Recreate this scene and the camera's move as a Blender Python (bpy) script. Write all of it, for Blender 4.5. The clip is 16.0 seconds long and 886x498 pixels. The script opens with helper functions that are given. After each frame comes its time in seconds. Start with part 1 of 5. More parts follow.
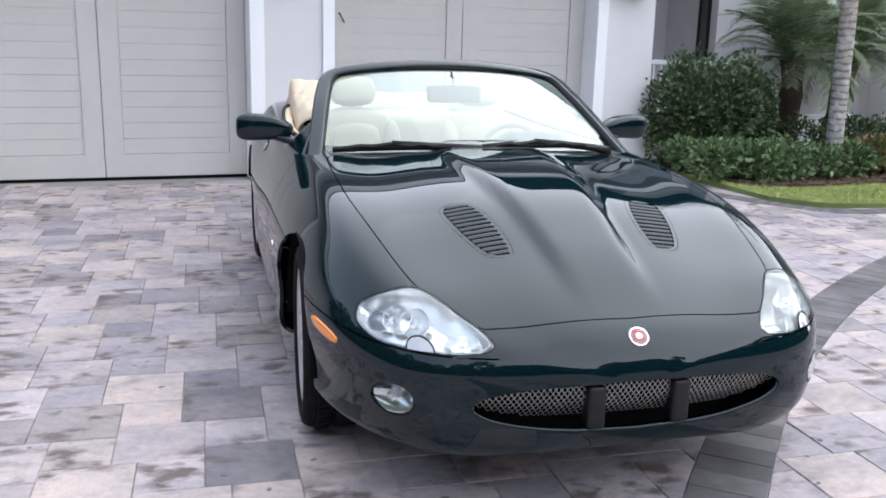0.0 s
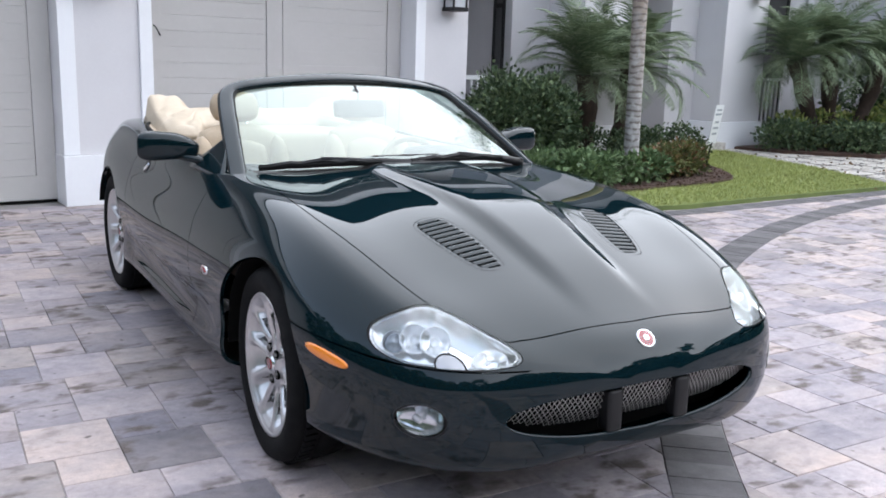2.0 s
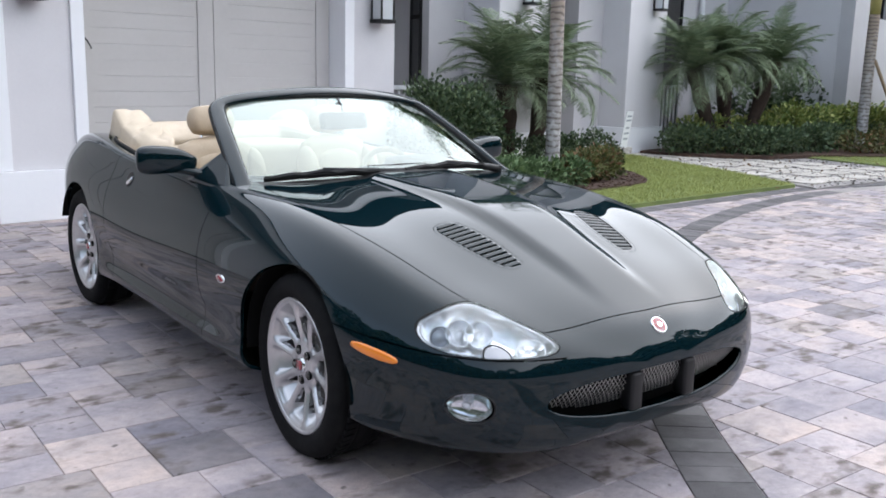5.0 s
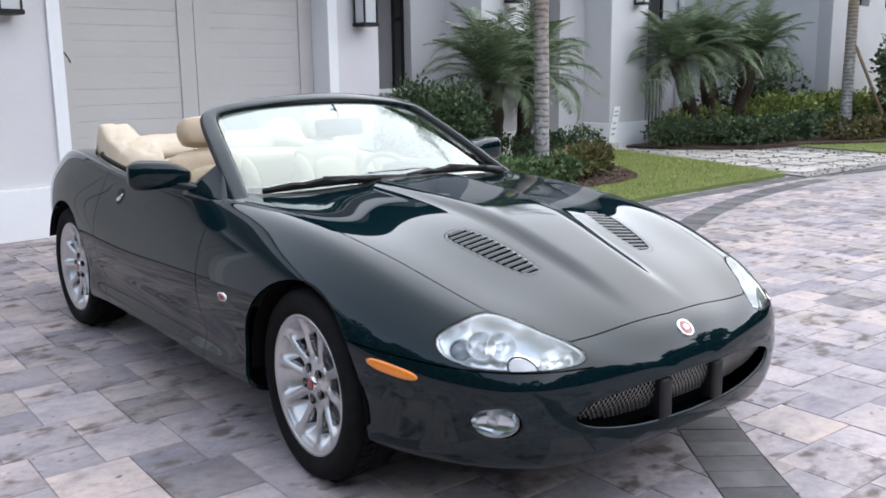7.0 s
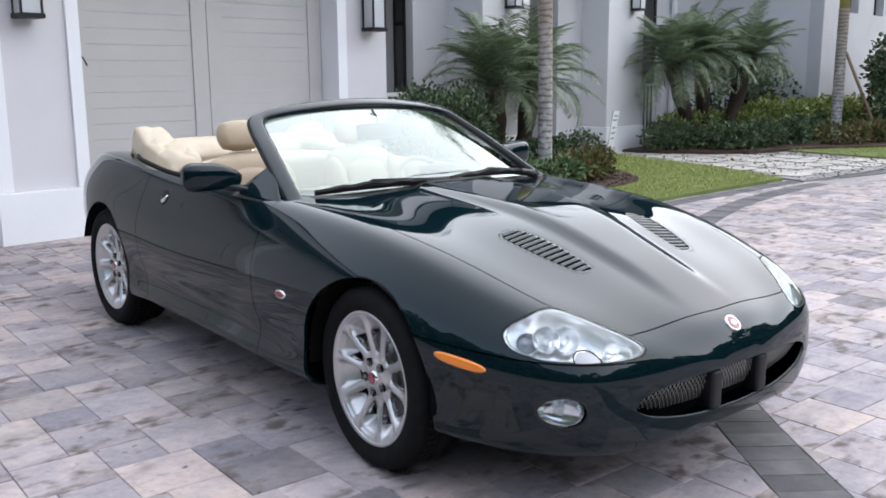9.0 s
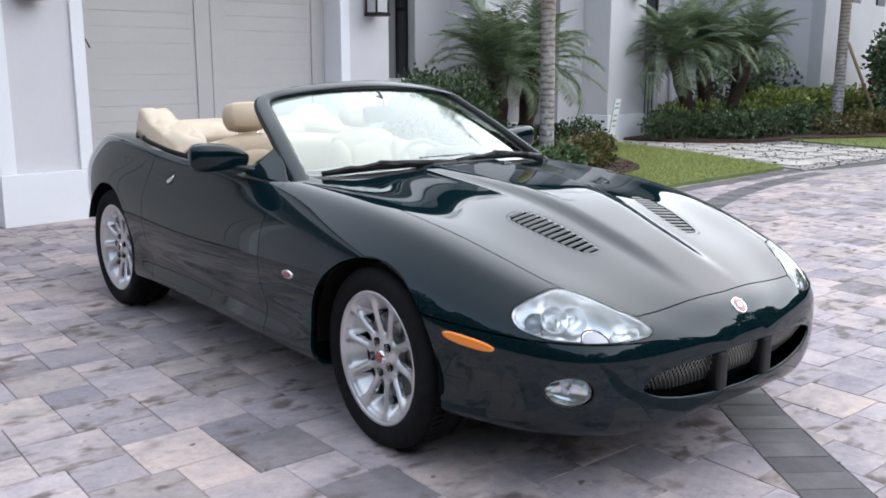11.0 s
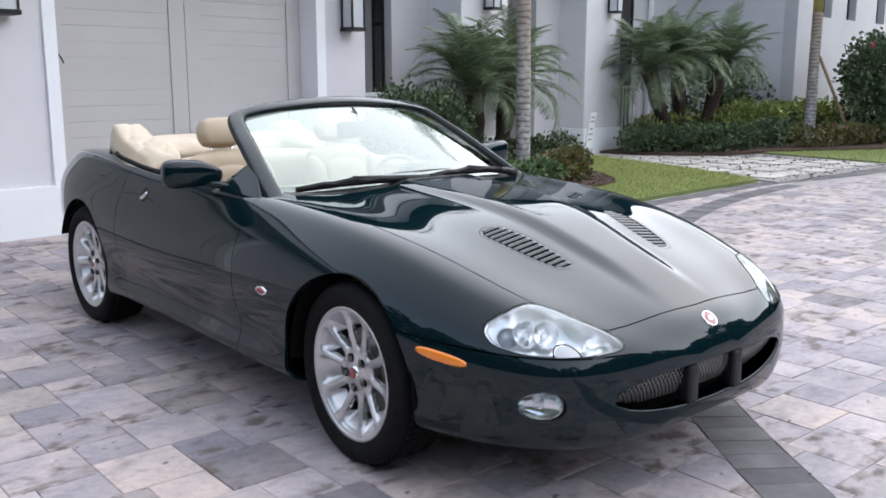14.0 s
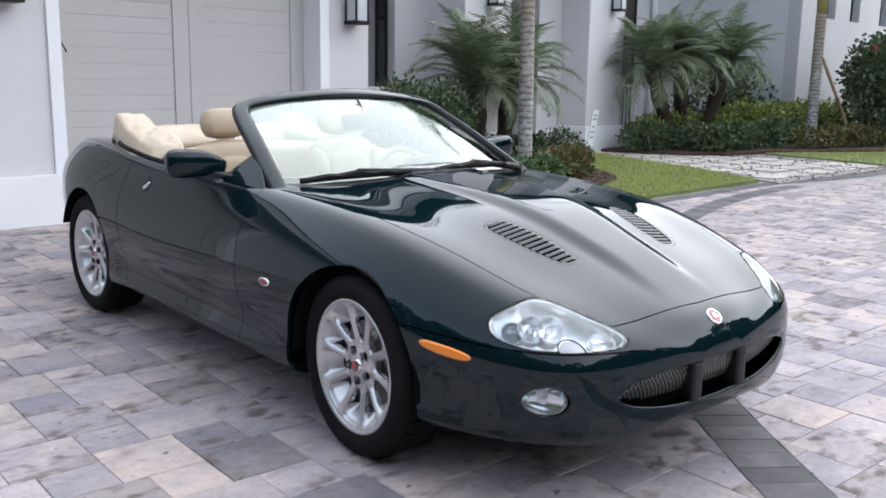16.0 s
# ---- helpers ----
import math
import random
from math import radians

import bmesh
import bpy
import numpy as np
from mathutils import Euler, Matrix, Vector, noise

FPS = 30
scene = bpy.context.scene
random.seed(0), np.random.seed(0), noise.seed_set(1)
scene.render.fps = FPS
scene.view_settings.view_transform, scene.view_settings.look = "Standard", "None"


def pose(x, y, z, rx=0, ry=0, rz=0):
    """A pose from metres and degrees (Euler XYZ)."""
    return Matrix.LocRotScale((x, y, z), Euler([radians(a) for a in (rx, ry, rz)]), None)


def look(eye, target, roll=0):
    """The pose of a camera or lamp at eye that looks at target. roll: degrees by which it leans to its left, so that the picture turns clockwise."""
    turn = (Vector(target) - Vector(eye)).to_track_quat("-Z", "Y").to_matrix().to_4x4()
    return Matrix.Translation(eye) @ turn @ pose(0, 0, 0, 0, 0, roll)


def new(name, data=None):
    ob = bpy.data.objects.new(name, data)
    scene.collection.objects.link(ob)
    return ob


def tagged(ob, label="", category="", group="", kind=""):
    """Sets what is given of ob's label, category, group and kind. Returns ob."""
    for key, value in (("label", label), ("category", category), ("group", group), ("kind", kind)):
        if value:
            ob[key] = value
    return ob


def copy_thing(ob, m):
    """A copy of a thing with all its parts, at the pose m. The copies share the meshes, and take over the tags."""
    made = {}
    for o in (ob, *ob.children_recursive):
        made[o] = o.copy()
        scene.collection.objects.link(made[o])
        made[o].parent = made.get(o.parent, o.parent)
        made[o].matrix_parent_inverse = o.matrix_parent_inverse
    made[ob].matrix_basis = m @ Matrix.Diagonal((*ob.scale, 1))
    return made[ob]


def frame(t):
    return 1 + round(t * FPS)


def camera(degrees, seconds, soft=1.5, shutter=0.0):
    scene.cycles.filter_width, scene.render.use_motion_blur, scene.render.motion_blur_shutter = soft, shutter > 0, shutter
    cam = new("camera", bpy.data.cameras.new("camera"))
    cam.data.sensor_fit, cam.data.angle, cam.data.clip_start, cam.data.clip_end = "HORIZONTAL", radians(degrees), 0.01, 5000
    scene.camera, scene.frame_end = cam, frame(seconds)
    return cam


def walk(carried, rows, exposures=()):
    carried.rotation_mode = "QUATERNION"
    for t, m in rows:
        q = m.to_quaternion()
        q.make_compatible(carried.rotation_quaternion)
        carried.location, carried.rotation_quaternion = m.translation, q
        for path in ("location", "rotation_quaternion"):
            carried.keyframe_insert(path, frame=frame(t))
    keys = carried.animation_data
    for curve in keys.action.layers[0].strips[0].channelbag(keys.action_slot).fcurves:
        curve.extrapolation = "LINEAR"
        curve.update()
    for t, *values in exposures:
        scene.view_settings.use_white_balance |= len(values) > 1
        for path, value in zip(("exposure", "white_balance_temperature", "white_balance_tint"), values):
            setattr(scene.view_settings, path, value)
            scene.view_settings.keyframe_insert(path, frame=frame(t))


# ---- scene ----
cam = camera(52.2, 16.0, 1.75)

PATH = [
    (0, (-1.206, -2.227, 1.41), (-0.686, -0.35, 0.952), 1.5),
    (0.5, (-1.423, -2.233, 1.413), (-0.664, -0.426, 1.015), 1.5),
    (1, (-1.637, -2.221, 1.43), (-0.791, -0.442, 1.081), 1.7),
    (1.5, (-1.743, -2.023, 1.373), (-0.781, -0.306, 1.018), 2.1),
    (2, (-1.853, -1.903, 1.379), (-0.852, -0.221, 0.969), 1.8),
    (2.5, (-2.019, -1.838, 1.375), (-0.889, -0.227, 1.017), 1.4),
    (3, (-2.283, -1.807, 1.377), (-1.06, -0.273, 0.989), 1.4),
    (3.5, (-2.338, -1.82, 1.376), (-1.097, -0.297, 0.997), 2.2),
    (4, (-2.352, -1.83, 1.381), (-1.123, -0.295, 1.018), 2.3),
    (4.5, (-2.342, -1.847, 1.38), (-1.133, -0.303, 0.985), 1.7),
    (5, (-2.339, -1.844, 1.391), (-1.143, -0.288, 1.005), 1.4),
    (7.3, (-2.331, -1.593, 1.386), (-1.107, -0.059, 1.003), -0.8),
    (7.5, (-2.316, -1.53, 1.382), (-1.103, 0.005, 0.969), -0.2),
    (8, (-2.461, -1.543, 1.403), (-1.183, -0.045, 1.051), 0.1),
    (8.5, (-2.634, -1.615, 1.402), (-1.353, -0.122, 1.041), 0.6),
    (9, (-2.625, -1.63, 1.405), (-1.373, -0.116, 1.029), -0.4),
    (9.2, (-2.622, -1.629, 1.4), (-1.368, -0.127, 0.988), -0.3),
    (11.3, (-2.666, -1.621, 1.381), (-1.412, -0.116, 0.982), 0.2),
    (11.5, (-2.663, -1.626, 1.383), (-1.393, -0.132, 0.988), 0.1),
    (12, (-2.658, -1.627, 1.38), (-1.38, -0.138, 0.992), 0.1),
    (12.5, (-2.663, -1.634, 1.386), (-1.394, -0.136, 1.002), 0.1),
    (13, (-2.658, -1.644, 1.388), (-1.382, -0.151, 1.008), -0.0),
    (13.5, (-2.654, -1.648, 1.389), (-1.364, -0.165, 1.018), -0.2),
    (14, (-2.653, -1.642, 1.391), (-1.362, -0.16, 1.018), -0.0),
    (14.5, (-2.657, -1.638, 1.388), (-1.363, -0.157, 1.028), 0.3),
    (15, (-2.665, -1.635, 1.384), (-1.377, -0.147, 1.024), 0.6),
    (15.5, (-2.661, -1.625, 1.375), (-1.383, -0.136, 0.988), 0.7),
    (16, (-2.663, -1.62, 1.379), (-1.371, -0.142, 0.998), 0.9),
]
walk(cam, [(t, look(eye, target, roll)) for t, eye, target, roll in PATH], [(0, 0.52, 6750, 10), (5, 0.40, 6820, 10), (16, 0.38, 6820, 10)])

# ---- light ----
world = bpy.data.worlds.new("overcast_sky")
scene.world = world
world.use_nodes = True
wn, wl = world.node_tree.nodes, world.node_tree.links
sky = wn.new("ShaderNodeTexSky")
sky.sky_type, sky.sun_disc = 'NISHITA', False
sky.sun_elevation, sky.sun_rotation = radians(32), radians(76)
sky.air_density, sky.dust_density, sky.ozone_density = 1.0, 0.3, 1.2
dull = wn.new("ShaderNodeHueSaturation")
dull.inputs["Saturation"].default_value = 1.7
wl.new(sky.outputs[0], dull.inputs["Color"])
cloud = wn.new("ShaderNodeMix")
cloud.data_type = 'RGBA'
# white haze all round the horizon thins out to duller blue overhead
up_ = wn.new("ShaderNodeSeparateXYZ")
wl.new(wn.new("ShaderNodeTexCoord").outputs["Generated"], up_.inputs[0])
haze = wn.new("ShaderNodeMapRange")
haze.interpolation_type = 'SMOOTHSTEP'
for socket, value in zip(("From Min", "From Max", "To Min", "To Max"), (0.06, 0.60, 0.55, 0.44)):
    haze.inputs[socket].default_value = value
wl.new(up_.outputs[2], haze.inputs["Value"])
# and it is thicker on the sun's side, in the east
side_ = wn.new("ShaderNodeMapRange")
side_.interpolation_type = 'SMOOTHSTEP'
for socket, value in zip(("From Min", "From Max", "To Min", "To Max"), (-0.8, 0.7, 0.34, 1.15)):
    side_.inputs[socket].default_value = value
wl.new(up_.outputs[0], side_.inputs["Value"])
veil = wn.new("ShaderNodeMath")
veil.operation = 'MULTIPLY'
wl.new(haze.outputs[0], veil.inputs[0])
wl.new(side_.outputs[0], veil.inputs[1])
wl.new(veil.outputs[0], cloud.inputs[0])
cloud.inputs[7].default_value = (30.6, 31.8, 34.2, 1)
wl.new(dull.outputs[0], cloud.inputs[6])
wl.new(cloud.outputs[2], wn["Background"].inputs[0])
wn["Background"].inputs[1].default_value = 0.15

sun = new("sun", bpy.data.lights.new("sun", 'SUN'))
sun.data.energy, sun.data.angle, sun.data.color = 0.4, radians(100), (1.0, 0.97, 0.93)
sun.matrix_world = look((12.1, 3.0, 7.8), (0, 0, 0))

# ---- materials ----


class Mat:
    """A node material under construction: noise, ramps and a Principled shader."""

    def __init__(self, name, color=(0.5, 0.5, 0.5), rough=0.5, metal=0.0, **more):
        self.m = bpy.data.materials.new(name)
        self.m.use_nodes = True
        self.n, self.l = self.m.node_tree.nodes, self.m.node_tree.links
        self.b = self.n["Principled BSDF"]
        self.b.inputs["Base Color"].default_value = (*color, 1)
        self.b.inputs["Roughness"].default_value = rough
        self.b.inputs["Metallic"].default_value = metal
        for key, value in more.items():
            self.b.inputs[key.replace("_", " ")].default_value = value
        self.m.diffuse_color = (*color, 1)

    def coords(self, kind="Object", scale=(1, 1, 1)):
        tc = self.n.new("ShaderNodeTexCoord")
        mp = self.n.new("ShaderNodeMapping")
        mp.inputs["Scale"].default_value = scale
        self.l.new(tc.outputs[kind], mp.inputs[0])
        return mp.outputs[0]

    def world(self, scale=(1, 1, 1)):
        mp = self.n.new("ShaderNodeMapping")
        mp.inputs["Scale"].default_value = scale
        self.l.new(self.n.new("ShaderNodeNewGeometry").outputs["Position"], mp.inputs[0])
        return mp.outputs[0]

    def noise(self, scale, detail=4, rough=0.55, at=None):
        t = self.n.new("ShaderNodeTexNoise")
        t.inputs["Scale"].default_value, t.inputs["Detail"].default_value = scale, detail
        t.inputs["Roughness"].default_value = rough
        self.l.new(at or self.coords(), t.inputs["Vector"])
        return t.outputs[0]

    def ramp(self, fac, *stops):
        r = self.n.new("ShaderNodeValToRGB")
        while len(r.color_ramp.elements) < len(stops):
            r.color_ramp.elements.new(0.5)
        for e, (p, c) in zip(r.color_ramp.elements, stops):
            e.position, e.color = p, (*c, 1) if len(c) == 3 else c
        self.l.new(fac, r.inputs[0])
        return r.outputs[0]

    def mix(self, fac, a, b, how='MIX'):
        x = self.n.new("ShaderNodeMix")
        x.data_type, x.blend_type = 'RGBA', how
        for socket, value in ((x.inputs[0], fac), (x.inputs[6], a), (x.inputs[7], b)):
            if isinstance(value, bpy.types.NodeSocket):
                self.l.new(value, socket)
            else:
                socket.default_value = value if isinstance(value, float) else (*value, 1)
        return x.outputs[2]

    def color(self, out):
        self.l.new(out, self.b.inputs["Base Color"])
        return self

    def rough(self, out):
        self.l.new(out, self.b.inputs["Roughness"])
        return self

    def bump(self, height, strength=0.3, distance=0.005):
        p = self.n.new("ShaderNodeBump")
        p.inputs["Strength"].default_value, p.inputs["Distance"].default_value = strength, distance
        self.l.new(height, p.inputs["Height"])
        self.l.new(p.outputs[0], self.b.inputs["Normal"])
        return self


def grey(v):
    return (v, v, v)


def painted(name, dark, light, rough=0.6, grain=60.0, bump=0.12, blotch=1.3):
    k = Mat(name, light, rough)
    big = k.ramp(k.noise(blotch, 5), (0.3, dark), (0.7, light))
    k.color(k.mix(0.25, big, k.ramp(k.noise(grain, 3), (0.3, dark), (0.7, light))))
    return k.bump(k.noise(grain * 2.5, 4), bump, 0.004).m


M = {}
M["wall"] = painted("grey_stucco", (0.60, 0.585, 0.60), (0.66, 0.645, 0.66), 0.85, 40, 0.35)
# the wall stucco again, darkened: shade of side and set-back walls as colour
M["wall_shaded"] = painted("grey_shaded_stucco", (0.48, 0.47, 0.485), (0.54, 0.53, 0.545), 0.85, 40, 0.35)
# warmer taupe, with the shade inside the entry recess mixed into the colour
M["taupe"] = painted("taupe_shaded_stucco", (0.27, 0.26, 0.262), (0.33, 0.32, 0.322), 0.85, 40, 0.35)
M["trim"] = painted("white_trim_paint", (0.78, 0.785, 0.81), (0.83, 0.835, 0.85), 0.5, 30, 0.05)
M["door"] = painted("greige_door_paint", (0.46, 0.445, 0.43), (0.52, 0.50, 0.485), 0.5, 22, 0.08)
M["dark"] = Mat("dark_gap", (0.005, 0.005, 0.005), 0.9, Specular_IOR_Level=0.1).m
M["roof"] = painted("dark_roof_tile", (0.030, 0.030, 0.032), (0.055, 0.053, 0.052), 0.9, 8, 0.3)
M["soffit"] = painted("grey_soffit", (0.30, 0.30, 0.30), (0.36, 0.36, 0.36), 0.7, 20, 0.05)
M["iron"] = Mat("black_lantern_iron", (0.02, 0.02, 0.021), 0.45, 0.6).m
M["lantern_glass"] = Mat("frosted_lantern_glass", (0.78, 0.80, 0.82), 0.25, Transmission_Weight=0.35).m
M["pane"] = Mat("dark_window_glass", (0.015, 0.017, 0.02), 0.06, Specular_IOR_Level=0.8).m
M["soil"] = painted("brown_mulch", (0.035, 0.02, 0.014), (0.10, 0.055, 0.038), 0.95, 45, 0.9, 9.0)


def make_paint():
    """Very dark blue-green lacquer under a clear coat."""
    k = Mat("dark_green_car_paint", (0.0015, 0.009, 0.010), 0.30, 0.0, Coat_Weight=1.0, Coat_Roughness=0.018, Coat_IOR=1.44, IOR=1.01, Specular_IOR_Level=0.0)
    k.color(k.mix(k.noise(900, 2), (0.0009, 0.0068, 0.0098), (0.0022, 0.0122, 0.0165)))
    return k.m


M["paint"] = make_paint()
M["black"] = Mat("black_plastic", (0.008, 0.008, 0.009), 0.5, Specular_IOR_Level=0.35).m
M["satin"] = Mat("satin_charcoal_bar", (0.010, 0.010, 0.011), 0.45, Specular_IOR_Level=0.35).m
M["rubber"] = Mat("black_rubber_seal", (0.008, 0.008, 0.008), 0.65, Specular_IOR_Level=0.3).m
k = Mat("tyre_rubber", (0.009, 0.009, 0.010), 0.8, Specular_IOR_Level=0.12)
k.color(k.ramp(k.noise(25, 5), (0.3, (0.006, 0.006, 0.007)), (0.75, (0.012, 0.012, 0.012))))
M["tyre"] = k.bump(k.noise(160, 3), 0.25, 0.003).m
M["chrome"] = Mat("chrome", (0.80, 0.81, 0.82), 0.07, 1.0).m
M["mesh_metal"] = Mat("stainless_grille_mesh", (0.46, 0.45, 0.44), 0.38, 0.5).m
k = Mat("silver_alloy", (0.58, 0.58, 0.59), 0.33, 0.85, Coat_Weight=0.25, Coat_Roughness=0.15)
M["alloy"] = k.color(k.mix(k.noise(60, 3), (0.55, 0.55, 0.56), (0.64, 0.64, 0.65))).m
M["steel"] = Mat("brushed_brake_steel", (0.22, 0.21, 0.20), 0.4, 0.9).m
M["reflector"] = Mat("lamp_reflector", (0.98, 0.98, 0.985), 0.20, 0.9).m
M["fog_glass"] = Mat("ribbed_fog_lens", (0.80, 0.81, 0.82), 0.10, 0.9).m
M["projector"] = Mat("projector_lens_glass", (0.38, 0.41, 0.46), 0.05, 0.5, Coat_Weight=1.0).m
M["washer"] = Mat("frosted_washer_cap", (0.42, 0.43, 0.46), 0.12, 0.3, Coat_Weight=1.0).m
M["amber"] = Mat("amber_lens", (0.84, 0.23, 0.012), 0.22, Coat_Weight=1.0).m
M["lens"] = Mat("clear_lamp_bulb", (0.85, 0.87, 0.9), 0.05, Transmission_Weight=0.7, IOR=1.45).m
M["red"] = Mat("red_enamel", (0.26, 0.012, 0.02), 0.2, Coat_Weight=1.0).m
M["white_enamel"] = Mat("white_enamel", (0.75, 0.74, 0.74), 0.2, Coat_Weight=1.0).m


def glass(name, tint, alpha_gloss=1.0, ior=1.5):
    """Thin clear glass: see-through, with a mirror coat by its angle."""
    m = bpy.data.materials.new(name)
    m.use_nodes = True
    n, l = m.node_tree.nodes, m.node_tree.links
    n.remove(n["Principled BSDF"])
    clear, gloss, both, fres = (n.new("ShaderNode" + s) for s in ("BsdfTransparent", "BsdfGlossy", "MixShader", "Fresnel"))
    clear.inputs[0].default_value = (*tint, 1)
    gloss.inputs[0].default_value, gloss.inputs[1].default_value = (.93 * alpha_gloss, alpha_gloss, .96 * alpha_gloss, 1), 0.01
    fres.inputs[0].default_value = ior
    l.new(fres.outputs[0], both.inputs[0])
    l.new(clear.outputs[0], both.inputs[1])
    l.new(gloss.outputs[0], both.inputs[2])
    l.new(both.outputs[0], n["Material Output"].inputs[0])
    return m


M["windscreen"] = glass("tinted_windscreen_glass", (0.66, 0.82, 0.76), 1.0, 2.5)
M["lamp_glass"] = glass("clear_lamp_glass", (0.93, 0.95, 0.97), 1.0, 1.45)


def leather(name, dark, light):
    k = Mat(name, light, 0.48)
    k.color(k.mix(0.35, k.ramp(k.noise(7, 5), (0.3, dark), (0.7, light)), k.ramp(k.noise(90, 4), (0.3, dark), (0.7, light))))
    return k.bump(k.noise(260, 4), 0.2, 0.002).m


M["cream"] = leather("cream_leather", (0.47, 0.385, 0.285), (0.56, 0.47, 0.365))
M["tan"] = leather("tan_leather", (0.37, 0.285, 0.195), (0.47, 0.37, 0.265))
M["charcoal"] = leather("charcoal_leather", (0.03, 0.03, 0.032), (0.06, 0.06, 0.062))
M["carpet"] = painted("beige_carpet", (0.25, 0.2, 0.14), (0.36, 0.29, 0.2), 0.95, 200, 0.5)
M["canvas"] = painted("dark_hood_canvas", (0.012, 0.015, 0.016), (0.022, 0.025, 0.026), 0.8, 150, 0.4)


def paver_material(name, pick):
    """Tumbled concrete pavers: one tone each, with clouds, rust stains and pitting."""
    k = Mat(name, (0.3, 0.28, 0.27), 0.8)
    src = k.n.new("ShaderNodeObjectInfo" if pick == "Random" else "ShaderNodeNewGeometry").outputs[pick]
    tone = k.ramp(src, (0.0, (0.25, 0.24, 0.265)), (0.15, (0.38, 0.345, 0.345)), (0.36, (0.425, 0.375, 0.35)), (0.52, (0.31, 0.295, 0.315)),
                  (0.66, (0.425, 0.39, 0.395)), (0.78, (0.215, 0.21, 0.238)), (0.88, (0.38, 0.345, 0.32)), (1.0, (0.15, 0.148, 0.168)))
    at = k.world()
    shift = k.n.new("ShaderNodeVectorMath")
    shift.operation = 'MULTIPLY_ADD'
    shift.inputs[1].default_value, own = (173.0, 91.0, 47.0), shift.outputs[0]
    k.l.new(src, shift.inputs[0])
    k.l.new(k.world((1, 1.5, 1)), shift.inputs[2])
    blend = k.ramp(k.noise(2.6, 5, 0.62, own), (0.34, (0.74, 0.75, 0.79)), (0.47, (0.95, 0.945, 0.96)), (0.58, (1.08, 1.045, 1.02)), (0.70, (1.17, 1.10, 1.03)))
    cloud = k.ramp(k.noise(3.2, 6, 0.65, at), (0.28, (0.76, 0.76, 0.80)), (0.50, (1.02, 1.0, 1.01)), (0.72, (1.12, 1.08, 1.06)))
    tone = k.mix(1.0, tone, blend, 'MULTIPLY')
    col = k.mix(1.0, tone, cloud, 'MULTIPLY')
    rust = k.ramp(k.noise(1.9, 3, 0.5, own), (0.47, (0, 0, 0)), (0.56, (1, 1, 1)))
    spots = k.ramp(k.noise(8, 3, 0.5, own), (0.49, (0, 0, 0)), (0.64, (0.92, 0.92, 0.92)))
    col = k.mix(k.mix(1.0, rust, spots, 'MULTIPLY'), col, (0.080, 0.060, 0.050))
    col = k.mix(1.0, col, k.ramp(k.noise(26, 5, 0.7, at), (0.30, grey(0.76)), (0.46, grey(0.95)), (0.58, grey(1.02)), (0.74, (1.20, 1.19, 1.19))), 'MULTIPLY')
    col = k.mix(k.ramp(k.noise(240, 2, 0.6, at), (0.45, grey(0)), (0.75, grey(0.45))), col, (0.20, 0.19, 0.19))
    col = k.mix(1.0, col, (1.10, 1.075, 1.08), 'MULTIPLY')
    dots = k.ramp(k.noise(17, 2, 0.4, at), (0.70, grey(0)), (0.76, grey(0.8)))
    col = k.mix(dots, col, (0.06, 0.052, 0.048))
    k.color(col)
    k.rough(k.ramp(k.noise(9, 3, 0.5, at), (0.3, grey(0.62)), (0.7, grey(0.85))))
    return k.bump(k.mix(0.5, k.noise(70, 5, 0.7, at), k.noise(12, 4, 0.6, at)), 0.75, 0.006).m


M["paver"] = paver_material("mottled_concrete_paver", "Random")
M["paver_far"] = paver_material("mottled_concrete_paver_far", "Random Per Island")


def dark_paver(name, pick):
    k = Mat(name, (0.12, 0.12, 0.125), 0.8)
    src = k.n.new("ShaderNodeObjectInfo" if pick == "Random" else "ShaderNodeNewGeometry").outputs[pick]
    tone = k.ramp(src, (0.0, (0.078, 0.074, 0.078)), (0.5, (0.108, 0.102, 0.107)), (1.0, (0.142, 0.135, 0.139)))
    k.color(k.mix(1.0, tone, k.ramp(k.noise(5, 6, 0.65, k.world()), (0.3, grey(0.65)), (0.7, grey(1.35))), 'MULTIPLY'))
    return k.bump(k.noise(80, 5, 0.7, k.world()), 0.5, 0.005).m


M["ring"] = dark_paver("charcoal_band_paver", "Random")
M["ring_far"] = dark_paver("charcoal_band_paver_far", "Random Per Island")
M["sand"] = painted("joint_sand", (0.24, 0.225, 0.22), (0.36, 0.34, 0.325), 0.95, 90, 0.5)
M["ground"] = painted("pale_paved_ground", (0.24, 0.23, 0.235), (0.36, 0.34, 0.335), 0.9, 6, 0.4, 0.6)
M["turf"] = painted("lawn_soil", (0.11, 0.15, 0.045), (0.19, 0.235, 0.075), 0.95, 60, 0.8, 3.0)
k = Mat("white_coral_stone", (0.6, 0.58, 0.55), 0.85)
k.color(k.mix(1.0, k.ramp(k.noise(2.2, 5, 0.7), (0.35, (0.40, 0.375, 0.34)), (0.6, (0.58, 0.55, 0.51))), k.ramp(k.noise(14, 6, 0.7), (0.32, (0.62, 0.58, 0.53)), (0.50, grey(1))), 'MULTIPLY'))
M["coral"] = k.bump(k.noise(30, 5, 0.7), 0.8, 0.01).m


def leaf_material(name, dark, light, tip, rough=0.42, pick="Random Per Island"):
    k = Mat(name, light, rough, Specular_IOR_Level=0.22)
    src = k.n.new("ShaderNodeNewGeometry").outputs[pick]
    k.color(k.mix(0.35, k.ramp(src, (0.0, dark), (0.6, light), (1.0, tip)), k.ramp(k.noise(3, 3), (0.35, dark), (0.65, light))))
    return k.m


